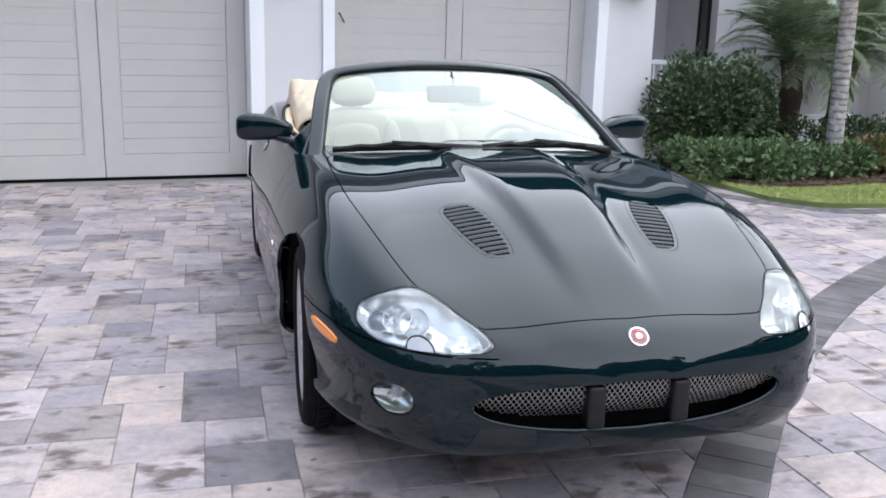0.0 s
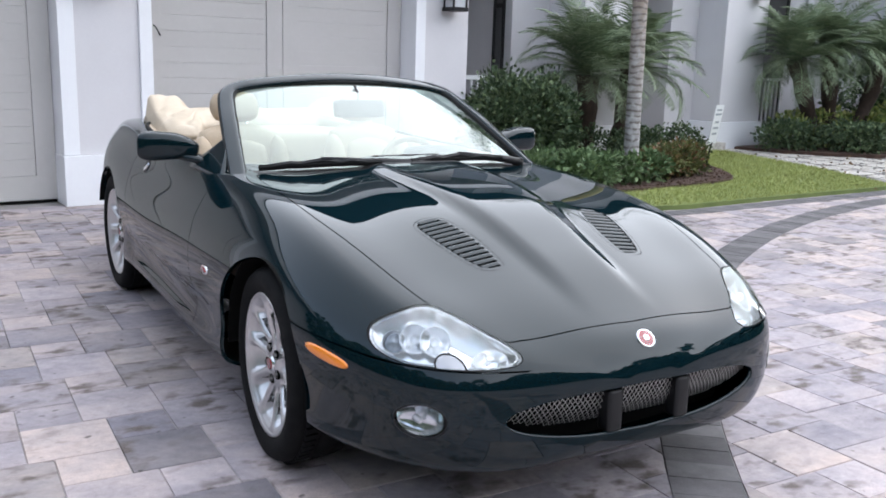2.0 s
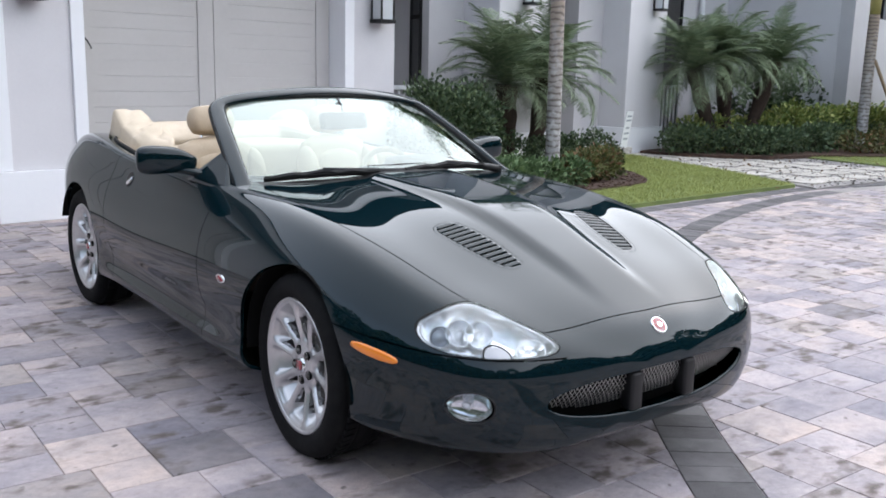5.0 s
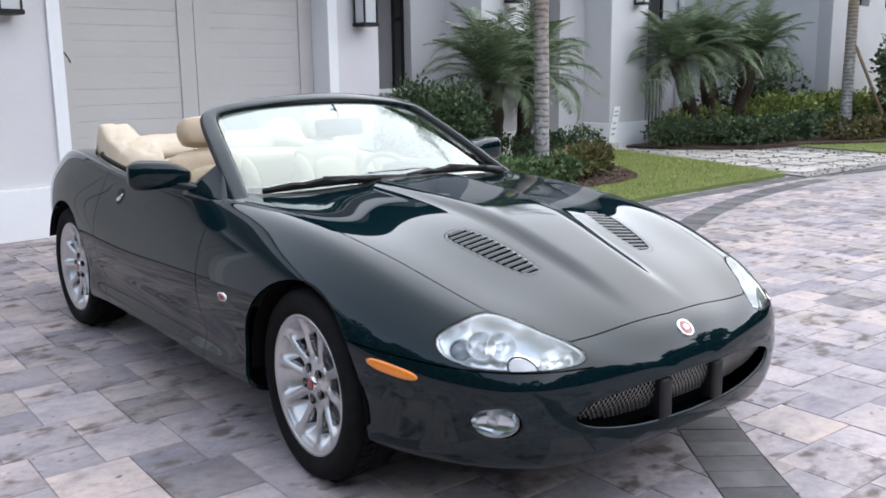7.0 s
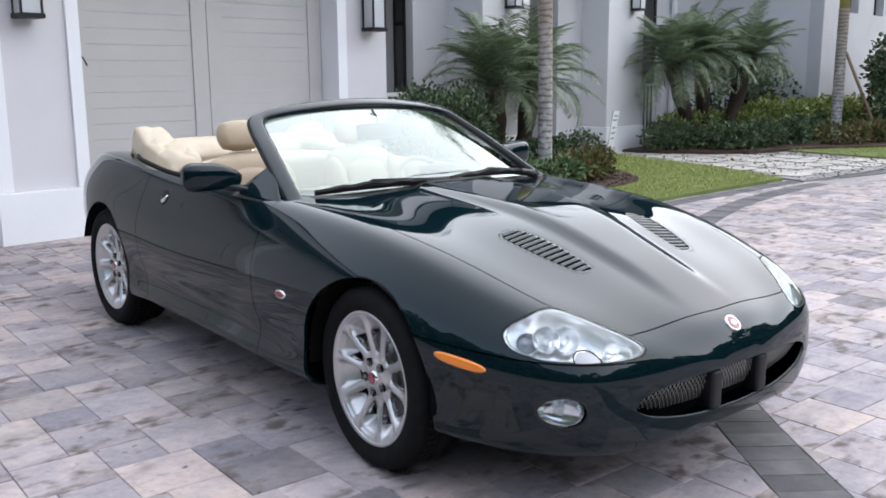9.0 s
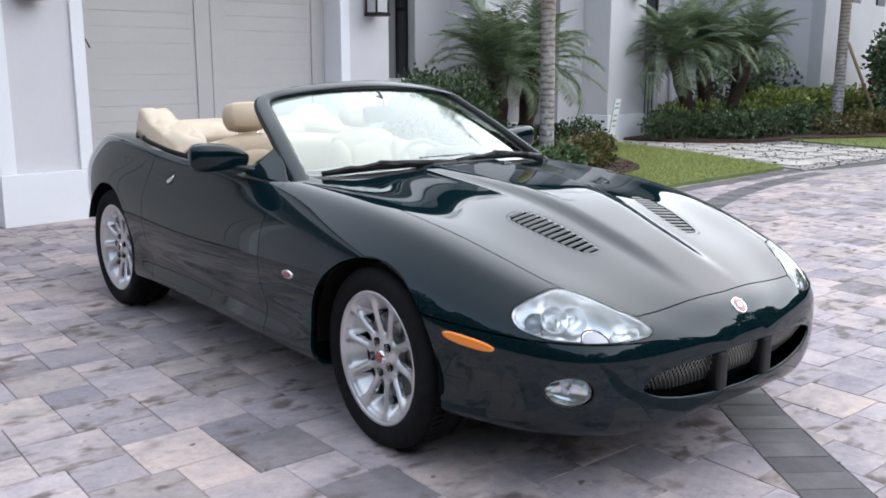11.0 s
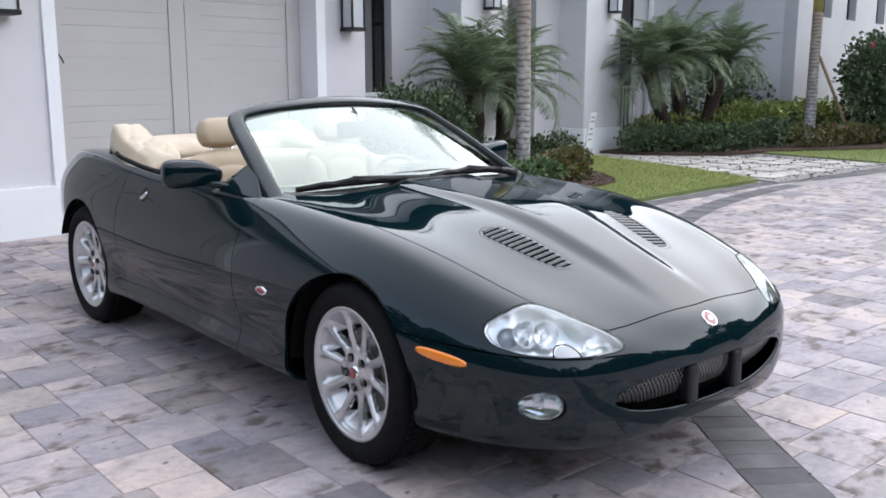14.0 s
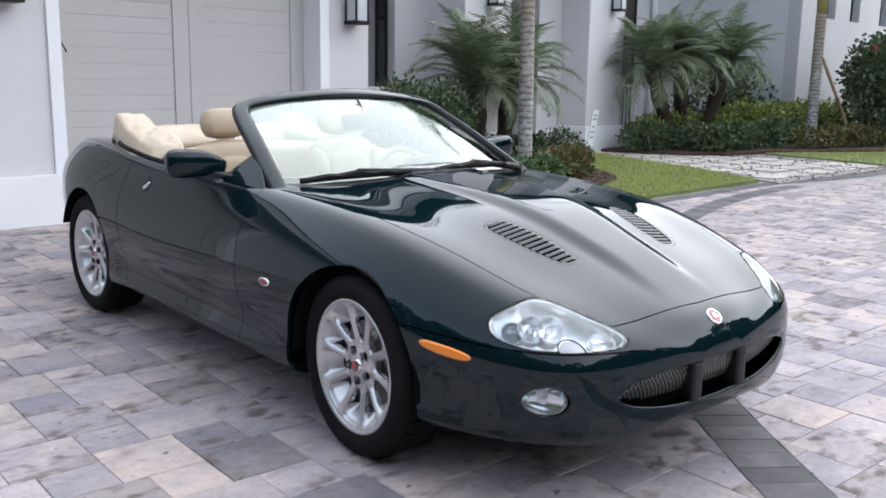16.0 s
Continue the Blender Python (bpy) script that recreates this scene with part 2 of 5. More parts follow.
M["leaf_dark"] = leaf_material("dark_glossy_leaf", (0.036, 0.060, 0.032), (0.075, 0.115, 0.058), (0.19, 0.24, 0.11))
M["leaf_mid"] = leaf_material("mid_green_leaf", (0.060, 0.105, 0.046), (0.125, 0.190, 0.085), (0.21, 0.28, 0.13))
M["leaf_red"] = leaf_material("bronze_leaf", (0.055, 0.075, 0.03), (0.16, 0.165, 0.06), (0.27, 0.085, 0.065))
M["leaf_yellow"] = leaf_material("variegated_leaf", (0.08, 0.14, 0.04), (0.28, 0.33, 0.09), (0.68, 0.64, 0.25))
M["frond"] = leaf_material("palm_leaflet", (0.10, 0.145, 0.085), (0.20, 0.255, 0.15), (0.36, 0.41, 0.26))
M["grass"] = leaf_material("grass_blade", (0.25, 0.285, 0.085), (0.37, 0.405, 0.14), (0.50, 0.49, 0.20), 0.6)
M["litter"] = leaf_material("dry_brown_leaf", (0.09, 0.05, 0.025), (0.17, 0.10, 0.05), (0.27, 0.18, 0.09), 0.7)
M["flower"] = Mat("red_petal", (0.45, 0.03, 0.05), 0.5).m
M["bark_dark"] = painted("dark_fibrous_bark", (0.022, 0.014, 0.010), (0.058, 0.035, 0.024), 0.95, 50, 1.0, 12.0)


def ringed_trunk():
    """Pale grey palm trunk, browner higher up, with leaf-scar rings."""
    k = Mat("ringed_palm_trunk", (0.4, 0.38, 0.36), 0.85)
    sep = k.n.new("ShaderNodeSeparateXYZ")
    k.l.new(k.coords(), sep.inputs[0])
    w = k.n.new("ShaderNodeTexWave")
    w.bands_direction = 'Z'
    w.inputs["Scale"].default_value, w.inputs["Distortion"].default_value = 4.3, 4.5
    w.inputs["Detail"].default_value, w.inputs["Detail Scale"].default_value = 3, 1.4
    k.l.new(k.coords(), w.inputs["Vector"])
    height = k.n.new("ShaderNodeMapRange")
    height.inputs["From Min"].default_value, height.inputs["From Max"].default_value = 0.6, 2.6
    k.l.new(sep.outputs[2], height.inputs["Value"])
    base = k.mix(height.outputs[0], (0.33, 0.315, 0.31), (0.29, 0.22, 0.165))
    base = k.mix(k.ramp(w.outputs[0], (0.05, grey(0.9)), (0.42, grey(0))), base, (0.13, 0.105, 0.09))
    pale = k.mix(k.ramp(k.noise(11, 5), (0.48, grey(0)), (0.62, grey(0.75))), base, (0.56, 0.545, 0.53))
    base = k.mix(height.outputs[0], pale, base)
    k.color(base)
    return k.bump(k.mix(0.5, w.outputs[0], k.noise(60, 4)), 0.35, 0.01).m


M["trunk"] = ringed_trunk()
M["shaft"] = painted("yellow_green_crownshaft", (0.30, 0.27, 0.09), (0.46, 0.38, 0.14), 0.5, 12, 0.1, 3.0)
M["wood"] = painted("weathered_stake_wood", (0.22, 0.15, 0.09), (0.34, 0.25, 0.16), 0.85, 30, 0.5)
M["sign"] = Mat("white_sign_board", (0.72, 0.73, 0.74), 0.5).m
M["ink"] = Mat("grey_print", (0.30, 0.33, 0.36), 0.6).m

# ---- building tools ----


def part(name, bm, material, parent=None, label="", smooth=False):
    """One mesh object from a bmesh, under a thing or a part."""
    me = bpy.data.meshes.new(name)
    bm.to_mesh(me)
    bm.free()
    if smooth:
        me.polygons.foreach_set("use_smooth", [True] * len(me.polygons))
    me.materials.append(M[material] if isinstance(material, str) else material)
    ob = new(name, me)
    ob.parent = parent
    return tagged(ob, label)


def raw(name, verts, faces, material, parent=None, label="", smooth=False):
    me = bpy.data.meshes.new(name)
    me.from_pydata([tuple(v) for v in verts], [], faces)
    if smooth:
        me.polygons.foreach_set("use_smooth", [True] * len(me.polygons))
    me.materials.append(M[material] if isinstance(material, str) else material)
    ob = new(name, me)
    ob.parent = parent
    return tagged(ob, label)


def thing(name, label, category, m=None, group="", kind=""):
    ob = new(name)
    ob.empty_display_size = 0.1
    if m is not None:
        ob.matrix_world = m
    return tagged(ob, label, category, group, kind)


def add_box(bm, x0, x1, y0, y1, z0, z1, m=None, bevel=0.0):
    made = bmesh.ops.create_cube(bm, size=1, matrix=Matrix.Translation(((x0 + x1) / 2, (y0 + y1) / 2, (z0 + z1) / 2)) @ Matrix.Diagonal((x1 - x0, y1 - y0, z1 - z0, 1)))
    vs = made["verts"]
    if bevel:
        es = {e for v in vs for e in v.link_edges}
        out = bmesh.ops.bevel(bm, geom=list(es), offset=bevel, segments=2, affect='EDGES', profile=0.6)
        vs = list({v for f in out["faces"] for v in f.verts} | {v for v in vs if v.is_valid})
    if m is not None:
        bmesh.ops.transform(bm, matrix=m, verts=vs)
    return bm


def box(*a, **k):
    return add_box(bmesh.new(), *a, **k)


def tube(path, radius, sides=8, closed=False, flat=1.0, up=(0, 0, 1)):
    """A bmesh tube along a path; radius may be one number or one for each point; flat squashes it along up."""
    bm = bmesh.new()
    path = [Vector(p) for p in path]
    n = len(path)
    rings = []
    for i, p in enumerate(path):
        a, b = path[(i - 1) % n if closed else max(i - 1, 0)], path[(i + 1) % n if closed else min(i + 1, n - 1)]
        d = (b - a).normalized()
        s = d.cross(Vector(up))
        s = s.normalized() if s.length > 1e-4 else Vector((1, 0, 0))
        u = s.cross(d)
        r = radius[i] if isinstance(radius, (list, tuple)) else radius
        rings.append([bm.verts.new(p + (s * math.cos(q) + u * math.sin(q) * flat) * r) for q in (2 * math.pi * j / sides for j in range(sides))])
    for i in range(n if closed else n - 1):
        r0, r1 = rings[i], rings[(i + 1) % n]
        for j in range(sides):
            bm.faces.new((r0[j], r0[(j + 1) % sides], r1[(j + 1) % sides], r1[j]))
    if not closed:
        bm.faces.new(rings[0])
        bm.faces.new(rings[-1][::-1])
    bmesh.ops.recalc_face_normals(bm, faces=bm.faces)
    return bm


def revolve(profile, steps=48, axis='X', bm=None):
    """A bmesh turned from (radius, along) pairs about the x axis."""
    bm = bm or bmesh.new()
    rings = [[bm.verts.new((a, r * math.cos(q), r * math.sin(q))) for q in (2 * math.pi * j / steps for j in range(steps))] for r, a in profile]
    for r0, r1 in zip(rings, rings[1:]):
        for j in range(steps):
            bm.faces.new((r0[j], r1[j], r1[(j + 1) % steps], r0[(j + 1) % steps]))
    return bm


def curve_through(points, n=60, closed=False):
    """Catmull-Rom samples through points."""
    p = [np.array(q, float) for q in points]
    m = len(p)
    out = []
    spans = m if closed else m - 1
    for i in range(spans):
        a, b, c, d = (p[(i + k) % m] if closed else p[min(max(i + k, 0), m - 1)] for k in (-1, 0, 1, 2))
        for t in np.linspace(0, 1, max(2, n // spans), endpoint=False):
            out.append(0.5 * (2 * b + (c - a) * t + (2 * a - 5 * b + 4 * c - d) * t * t + (3 * b - a - 3 * c + d) * t ** 3))
    if not closed:
        out.append(p[-1])
    return out

# ---- house ----
HOUSE = pose(-0.672, 6.603, 0, 0, 0, 5.0)   # garage front
ENTRY = pose(-0.672, 6.603, 0, 0, 0, 6.0)   # the rest of the house


def setting(name, bm, material, label="", category="wall", m=HOUSE):
    ob = part(name, bm, material, None, label)
    ob.matrix_world = m
    return tagged(ob, "", category, "", "structure")


def pierced(u0, u1, v0, v1, z0, z1, holes):
    """A wall slab as one mesh, with openings (ua, ub, za, zb) through it."""
    us = sorted({u0, u1, *(h[0] for h in holes), *(h[1] for h in holes)})
    zs = sorted({z0, z1, *(max(z0, h[2]) for h in holes), *(h[3] for h in holes)})
    bm = bmesh.new()
    vs = {(u, z): bm.verts.new((u, v0, z)) for u in us for z in zs}
    for a, b in zip(us, us[1:]):
        for c, d in zip(zs, zs[1:]):
            if not any(h[0] <= a and b <= h[1] and h[2] <= c and d <= h[3] for h in holes):
                bm.faces.new((vs[a, c], vs[b, c], vs[b, d], vs[a, d]))
    out = bmesh.ops.extrude_face_region(bm, geom=list(bm.faces))
    bmesh.ops.translate(bm, vec=(0, v1 - v0, 0), verts=[v for v in out["geom"] if isinstance(v, bmesh.types.BMVert)])
    bmesh.ops.delete(bm, geom=[v for v in bm.verts if not v.link_faces], context='VERTS')
    bmesh.ops.recalc_face_normals(bm, faces=bm.faces)
    return bm


TOP = 3.15
setting("wall_garage", pierced(-9.0, 4.38, 0.03, 0.45, 0.0, TOP, [(-2.80, 0.128, 0.0, 2.6), (0.682, 3.788, 0.0, 2.6), (0.128, 0.682, 0.0, 0.45)]),
        "wall", "pale grey stucco garage wall with white plinth")
setting("wall_garage_side", box(4.18, 4.38, 0.452, 3.30, 0.0, TOP), "wall_shaded", "grey stucco side wall of the garage")
setting("plinth", box(-0.02, 0.81, -0.03, 0.45, 0.0, 0.448, bevel=0.008), "trim", "white painted plinth of the garage pier", "plinth")
for name, a, b in (("trim_west", -0.01, 0.126), ("trim_middle", 0.684, 0.80), ("trim_east", 3.66, 3.786), ("trim_far_west", -2.798, -2.67)):
    setting(name, box(a, b, 0.0, 0.34, 0.45 if b < 1 and a > -1 else 0.0, 2.60, bevel=0.006), "trim", "white painted door surround", "trim")
setting("trim_head_east", box(0.684, 3.786, -0.005, 0.34, 2.602, 2.74), "trim", "white painted door head", "trim")
setting("trim_head_west", box(-2.798, 0.126, -0.005, 0.34, 2.602, 2.74), "trim", "white painted door head", "trim")


def garage_door(name, u0, u1, v=0.30):
    d = thing(name, "closed greige panelled garage door with horizontal planks", "garage door", HOUSE, "garage doors", "structure")
    mid = (u0 + u1) / 2
    part("backing", box(u0, u1, v + 0.05, v + 0.08, 0.03, 2.6), "door", d)
    for a, b in ((u0 + 0.004, mid - 0.004), (mid + 0.004, u1 - 0.004)):
        bm = bmesh.new()
        for q in ((a, a + 0.17, 0.03, 2.6), (b - 0.17, b, 0.03, 2.6), (a + 0.17, b - 0.17, 0.03, 0.245), (a + 0.17, b - 0.17, 2.4, 2.6)):
            add_box(bm, q[0], q[1], v, v + 0.05, q[2], q[3])
        part("leaf_frame", bm, "door", d)
        z = 0.247
        while z < 2.38:
            part("plank", box(a + 0.172, b - 0.172, v + 0.014, v + 0.05, z, min(z + 0.1452, 2.398), bevel=0.002), "door", d)
            z += 0.147
    part("threshold_seal", box(u0, u1, v + 0.005, v + 0.06, 0.0, 0.028), "dark", d)
    return d


garage_door("garage_door_1", -2.668, -0.012)
garage_door("garage_door_2", 0.802, 3.658)
hook = thing("door_hook", "small black iron hook on the garage door edge", "hook", HOUSE @ pose(0.91, 0.29, 1.57))
part("hook_body", tube([(0, 0, 0.04), (0.01, -0.03, 0.02), (0.03, -0.035, -0.02), (0.05, -0.02, -0.05)], 0.007), "iron", hook)


def lantern(m):
    o = thing("wall_lantern", "black iron wall lantern with frosted glass panes", "lantern", m, "wall lanterns")
    part("back_plate", box(-0.06, 0.06, -0.02, 0.0, 0.05, 0.5, bevel=0.006), "iron", o)
    bm = bmesh.new()
    for a in (-1, 1):
        for b in (-1, 1):
            add_box(bm, a * 0.085 - 0.009, a * 0.085 + 0.009, -0.135 + b * 0.085 - 0.009, -0.135 + b * 0.085 + 0.009, 0.02, 0.40)
    add_box(bm, -0.105, 0.105, -0.24, -0.03, -0.012, 0.03, bevel=0.006)
    add_box(bm, -0.10, 0.10, -0.235, -0.035, 0.385, 0.415, bevel=0.004)
    part("cage", bm, "iron", o)
    bm = bmesh.new()
    bmesh.ops.create_cone(bm, cap_ends=True, segments=4, radius1=0.15, radius2=0.035, depth=0.11, matrix=pose(0, -0.135, 0.47, 0, 0, 45))
    part("roof", bm, "iron", o)
    for a in (-1, 1):
        part("pane", box(a * 0.082 - 0.002, a * 0.082 + 0.002, -0.21, -0.06, 0.032, 0.384), "lantern_glass", o)
    part("pane", box(-0.075, 0.075, -0.219, -0.215, 0.032, 0.384), "lantern_glass", o)
    part("pane", box(-0.075, 0.075, -0.055, -0.051, 0.032, 0.384), "lantern_glass", o)
    part("finial", revolve([(0.001, -0.03), (0.02, -0.01), (0.012, 0.02), (0.001, 0.045)], 10), "iron", o).matrix_local = pose(0, -0.135, 0.555, 0, -90, 0)
    return o


lamp = lantern(HOUSE @ pose(0.33, 0.03, 1.91))
copy_thing(lamp, HOUSE @ pose(4.10, 0.03, 1.91))
copy_thing(lamp, ENTRY @ pose(8.07, 1.25, 2.41))
copy_thing(lamp, ENTRY @ pose(11.50, 1.25, 2.53))

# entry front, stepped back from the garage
setting("wall_porch_back", box(4.412, 6.9, 3.2, 3.4, 0, 5.6), "wall_shaded", "grey stucco wall at the back of the porch", m=ENTRY)
setting("wall_step", box(6.78, 7.5, 2.0, 3.198, 0, 5.6), "wall_shaded", "grey stucco wall stepping forward beside the porch", m=ENTRY)
w = thing("window_1", "narrow dark glazed porch window with black frame", "window", ENTRY, "", "structure")
part("pane", box(6.755, 6.765, 2.18, 2.36, 0.3, 3.2), "pane", w)
part("window_frame", add_box(add_box(add_box(box(6.74, 6.778, 2.15, 2.18, 0.25, 3.25), 6.74, 6.778, 2.36, 2.39, 0.25, 3.25), 6.74, 6.778, 2.18, 2.36, 3.2, 3.25), 6.74, 6.778, 2.18, 2.36, 2.15, 2.21), "iron", w)
setting("pillar_west", box(7.5, 8.6, 1.25, 2.6, 0.48, 5.6, bevel=0.01), "wall", "pale grey stucco entry pillar", "pillar", m=ENTRY)
setting("pillar_west_plinth", box(7.46, 8.64, 1.21, 2.6, 0, 0.478, bevel=0.01), "trim", "white painted pillar plinth", "plinth", m=ENTRY)
setting("pillar_east", box(10.78, 11.9, 1.25, 2.6, 0.49, 5.6, bevel=0.01), "wall", "pale grey stucco entry pillar", "pillar", m=ENTRY)
setting("pillar_east_plinth", box(10.74, 11.94, 1.21, 2.6, 0, 0.488, bevel=0.01), "trim", "white painted pillar plinth", "plinth", m=ENTRY)
setting("wall_entry", box(8.602, 10.778, 2.35, 2.55, 0, 5.6), "taupe", "taupe stucco entry wall with the recess shade in its colour", m=ENTRY)
setting("pilaster", box(10.08, 10.778, 1.82, 2.348, 0, 5.6), "wall_shaded", "shallow grey stucco pilaster in the entry", "pilaster", m=ENTRY)
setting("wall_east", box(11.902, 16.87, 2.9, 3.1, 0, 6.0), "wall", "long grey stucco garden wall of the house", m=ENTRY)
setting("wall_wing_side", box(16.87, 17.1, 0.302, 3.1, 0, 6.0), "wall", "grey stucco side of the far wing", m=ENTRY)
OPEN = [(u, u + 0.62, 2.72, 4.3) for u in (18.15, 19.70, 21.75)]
setting("wall_wing_front", pierced(16.87, 36.0, 0.0, 0.3, 0, 6.0, OPEN), "wall_shaded", "white stucco front of the far wing", m=ENTRY)
for i, q in enumerate(OPEN):
    w = thing("window_%d" % (i + 2), "small dark recessed window in the far white wing", "window", ENTRY, "", "structure")
    part("pane", box(q[0] + .05, q[1] - .05, 0.20, 0.212, q[2] + .05, q[3] - .05), "pane", w)
    part("window_frame", pierced(q[0] + .003, q[1] - .003, 0.17, 0.23, q[2] + .003, q[3] - .003, [(q[0] + .05, q[1] - .05, q[2] + .05, q[3] - .05)]), "iron", w)
pipe = thing("downpipe", "white painted rainwater downpipe on the wall", "downpipe", ENTRY @ pose(15.6, 2.8, 0))
part("pipe", tube([(0, 0, 0.05), (0, 0, 5.5)], 0.06, 10), "trim", pipe)
# tall dark strip on the garden wall, built as a framed panel
side_door = thing("side_door", "tall dark grey framed panel on the garden wall", "door", ENTRY, "", "structure")
part("door_frame", pierced(13.86, 14.93, 2.84, 2.898, 0.0, 3.4, [(13.94, 14.85, 0.0, 3.3)]), "iron", side_door)
part("door_panel", box(13.943, 14.847, 2.862, 2.896, 0.02, 3.297), "roof", side_door, "dark grey panel face")
# house number on the pillar, kept as plain bars
num = thing("house_number", "dark metal numerals on the pillar", "sign", ENTRY @ pose(7.86, 1.25, 2.25))
for i in range(2):
    part("bar", box(0, 0.10, -0.015, -0.002, -i * 0.2 - 0.14, -i * 0.2), "iron", num)
# unseen ceilings, added to shade the porch and entry walls from above
setting("porch_ceiling", box(4.39, 7.49, 1.9, 3.19, 3.02, 3.12), "soffit", "unseen porch ceiling added for shade", "ceiling", m=ENTRY)
setting("entry_ceiling", box(8.61, 10.77, 1.3, 2.34, 3.32, 3.42), "soffit", "unseen ceiling added to shade the entry recess", "ceiling", m=ENTRY)
# porch railing
rail = thing("porch_railing", "white painted porch railing behind the bush", "railing", ENTRY)
part("top_rail", box(4.42, 6.74, 1.6, 1.66, 1.12, 1.18, bevel=0.006), "trim", rail)
part("bottom_rail", box(4.42, 6.74, 1.61, 1.65, 0.35, 0.4), "trim", rail)
for i in range(20):
    part("baluster", box(4.5 + i * 0.115, 4.525 + i * 0.115, 1.617, 1.643, 0.402, 1.118), "trim", rail)
gate = thing("garden_gate", "white metal garden gate with upright bars", "gate", ENTRY)
part("gate_rail", box(11.95, 13.3, 1.75, 1.79, 1.18, 1.23), "trim", gate)
part("gate_rail", box(11.95, 13.3, 1.75, 1.79, 0.2, 0.25), "trim", gate)
for i in range(11):
    part("gate_bar", box(11.98 + i * 0.128, 12.005 + i * 0.128, 1.757, 1.783, 0.252, 1.178), "trim", gate)
step = setting("entry_step", box(8.66, 10.72, 1.0, 2.1, 0.0, 0.17, bevel=0.01), "coral", "pale stone entry step", "step", m=ENTRY)
# roofs and eaves
setting("soffit_garage", box(-9.3, 4.9, -0.7, 3.5, TOP, TOP + 0.06), "soffit", "grey eaves soffit over the garage", "soffit")
setting("fascia_garage", box(-9.35, 4.95, -0.75, -0.70, TOP - 0.02, TOP + 0.28), "trim", "white fascia board", "fascia")


def hip_roof(name, u0, u1, v0, v1, z, h):
    bm = bmesh.new()
    d = (v1 - v0) / 2
    vs = [bm.verts.new(p) for p in ((u0, v0, z), (u1, v0, z), (u1, v1, z), (u0, v1, z), (u0 + d, v0 + d, z + h), (u1 - d, v0 + d, z + h))]
    for f in ((0, 1, 5, 4), (1, 2, 5), (2, 3, 4, 5), (3, 0, 4), (3, 2, 1, 0)):
        bm.faces.new([vs[i] for i in f])
    setting(name, bm, "roof", "grey tiled hip roof", "roof")


hip_roof("roof_garage", -9.4, 5.0, -0.8, 9.0, TOP + 0.281, 1.5)
hip_roof("roof_main", 4.0, 16.9, 1.1, 13.5, 6.01, 1.5)
hip_roof("roof_wing", 16.91, 37.0, -0.4, 13.5, 6.01, 1.6)
setting("wall_house_close", box(-9.0, 36.0, 6.0, 6.2, 0, 6.0), "wall_shaded", "rear body of the house")

# ---- ground ----
RING = (9.0, -6.7, 10.83, 11.08)   # the dark band: centre x, y, inner and outer radius


def plan_sheet(name, outline, z, thick, material, label, category):
    bm = bmesh.new()
    f = bm.faces.new([bm.verts.new((x, y, z)) for x, y in outline])
    if f.normal.z < 0:
        f.normal_flip()
    out = bmesh.ops.extrude_face_region(bm, geom=[f])
    bmesh.ops.translate(bm, vec=(0, 0, -thick), verts=[v for v in out["geom"] if isinstance(v, bmesh.types.BMVert)])
    bmesh.ops.recalc_face_normals(bm, faces=bm.faces)
    return setting(name, bm, material, label, category, Matrix())


bm = bmesh.new()
bmesh.ops.create_grid(bm, x_segments=40, y_segments=40, size=900)
setting("ground", bm, "ground", "pale paved ground reaching far away", "ground", pose(0, 0, -0.075))
bm = bmesh.new()
bmesh.ops.create_grid(bm, x_segments=4, y_segments=4, size=14)
setting("joint_bed", bm, "sand", "sandy joint bed under the driveway pavers", "ground", pose(3, 0, -0.006))
LAWN = [tuple(p) for p in curve_through([(3.9, 4.95), (4.2, 4.58), (4.75, 4.5), (5.6, 4.56), (7.1, 4.65), (8.5, 4.72)], 24)] + [(9.2, 6.4), (9.75, 8.5), (9.6, 9.2), (3.75, 7.25)]
plan_sheet("lawn", LAWN, 0.045, 0.2, "turf", "short green lawn beside the driveway", "lawn")
LAWN2 = [tuple(p) for p in curve_through([(12.3, 4.46), (14.5, 4.5), (19, 4.9), (26, 6.0)], 14)] + [(28, 8.2), (12.6, 7.0)]
plan_sheet("lawn_east", LAWN2, 0.045, 0.2, "turf", "short green lawn beyond the path", "lawn")
BED = [tuple(p) for p in curve_through([(4.0, 5.6), (4.5, 5.38), (5.6, 5.5), (6.45, 5.62), (6.95, 5.9), (7.5, 6.7), (7.9, 7.6)], 24)] + [(8.2, 8.8), (3.72, 7.0)]
plan_sheet("planting_bed", BED, 0.075, 0.1, "soil", "brown mulched planting bed", "flower bed")
BED2 = [(10.3, 8.9), (10.5, 8.2), (11.1, 7.5), (11.6, 7.15), (12.9, 6.95), (13.8, 6.45), (15, 5.9), (17, 5.9), (20, 7.0), (28, 8.0), (29, 11.2), (11.2, 9.2)]
plan_sheet("planting_bed_east", BED2, 0.08, 0.1, "soil", "brown mulched bed along the wall", "flower bed")
plan_sheet("path", [(8.55, 4.45), (12.3, 4.45), (12.55, 7.0), (11.2, 8.2), (11.0, 9.3), (9.65, 9.2), (9.78, 8.5), (9.22, 6.4)], 0.024, 0.05, "sand", "gravelly bed of the garden path", "path")

# ---- car ----
NOSE, LENGTH = -0.03, 4.76


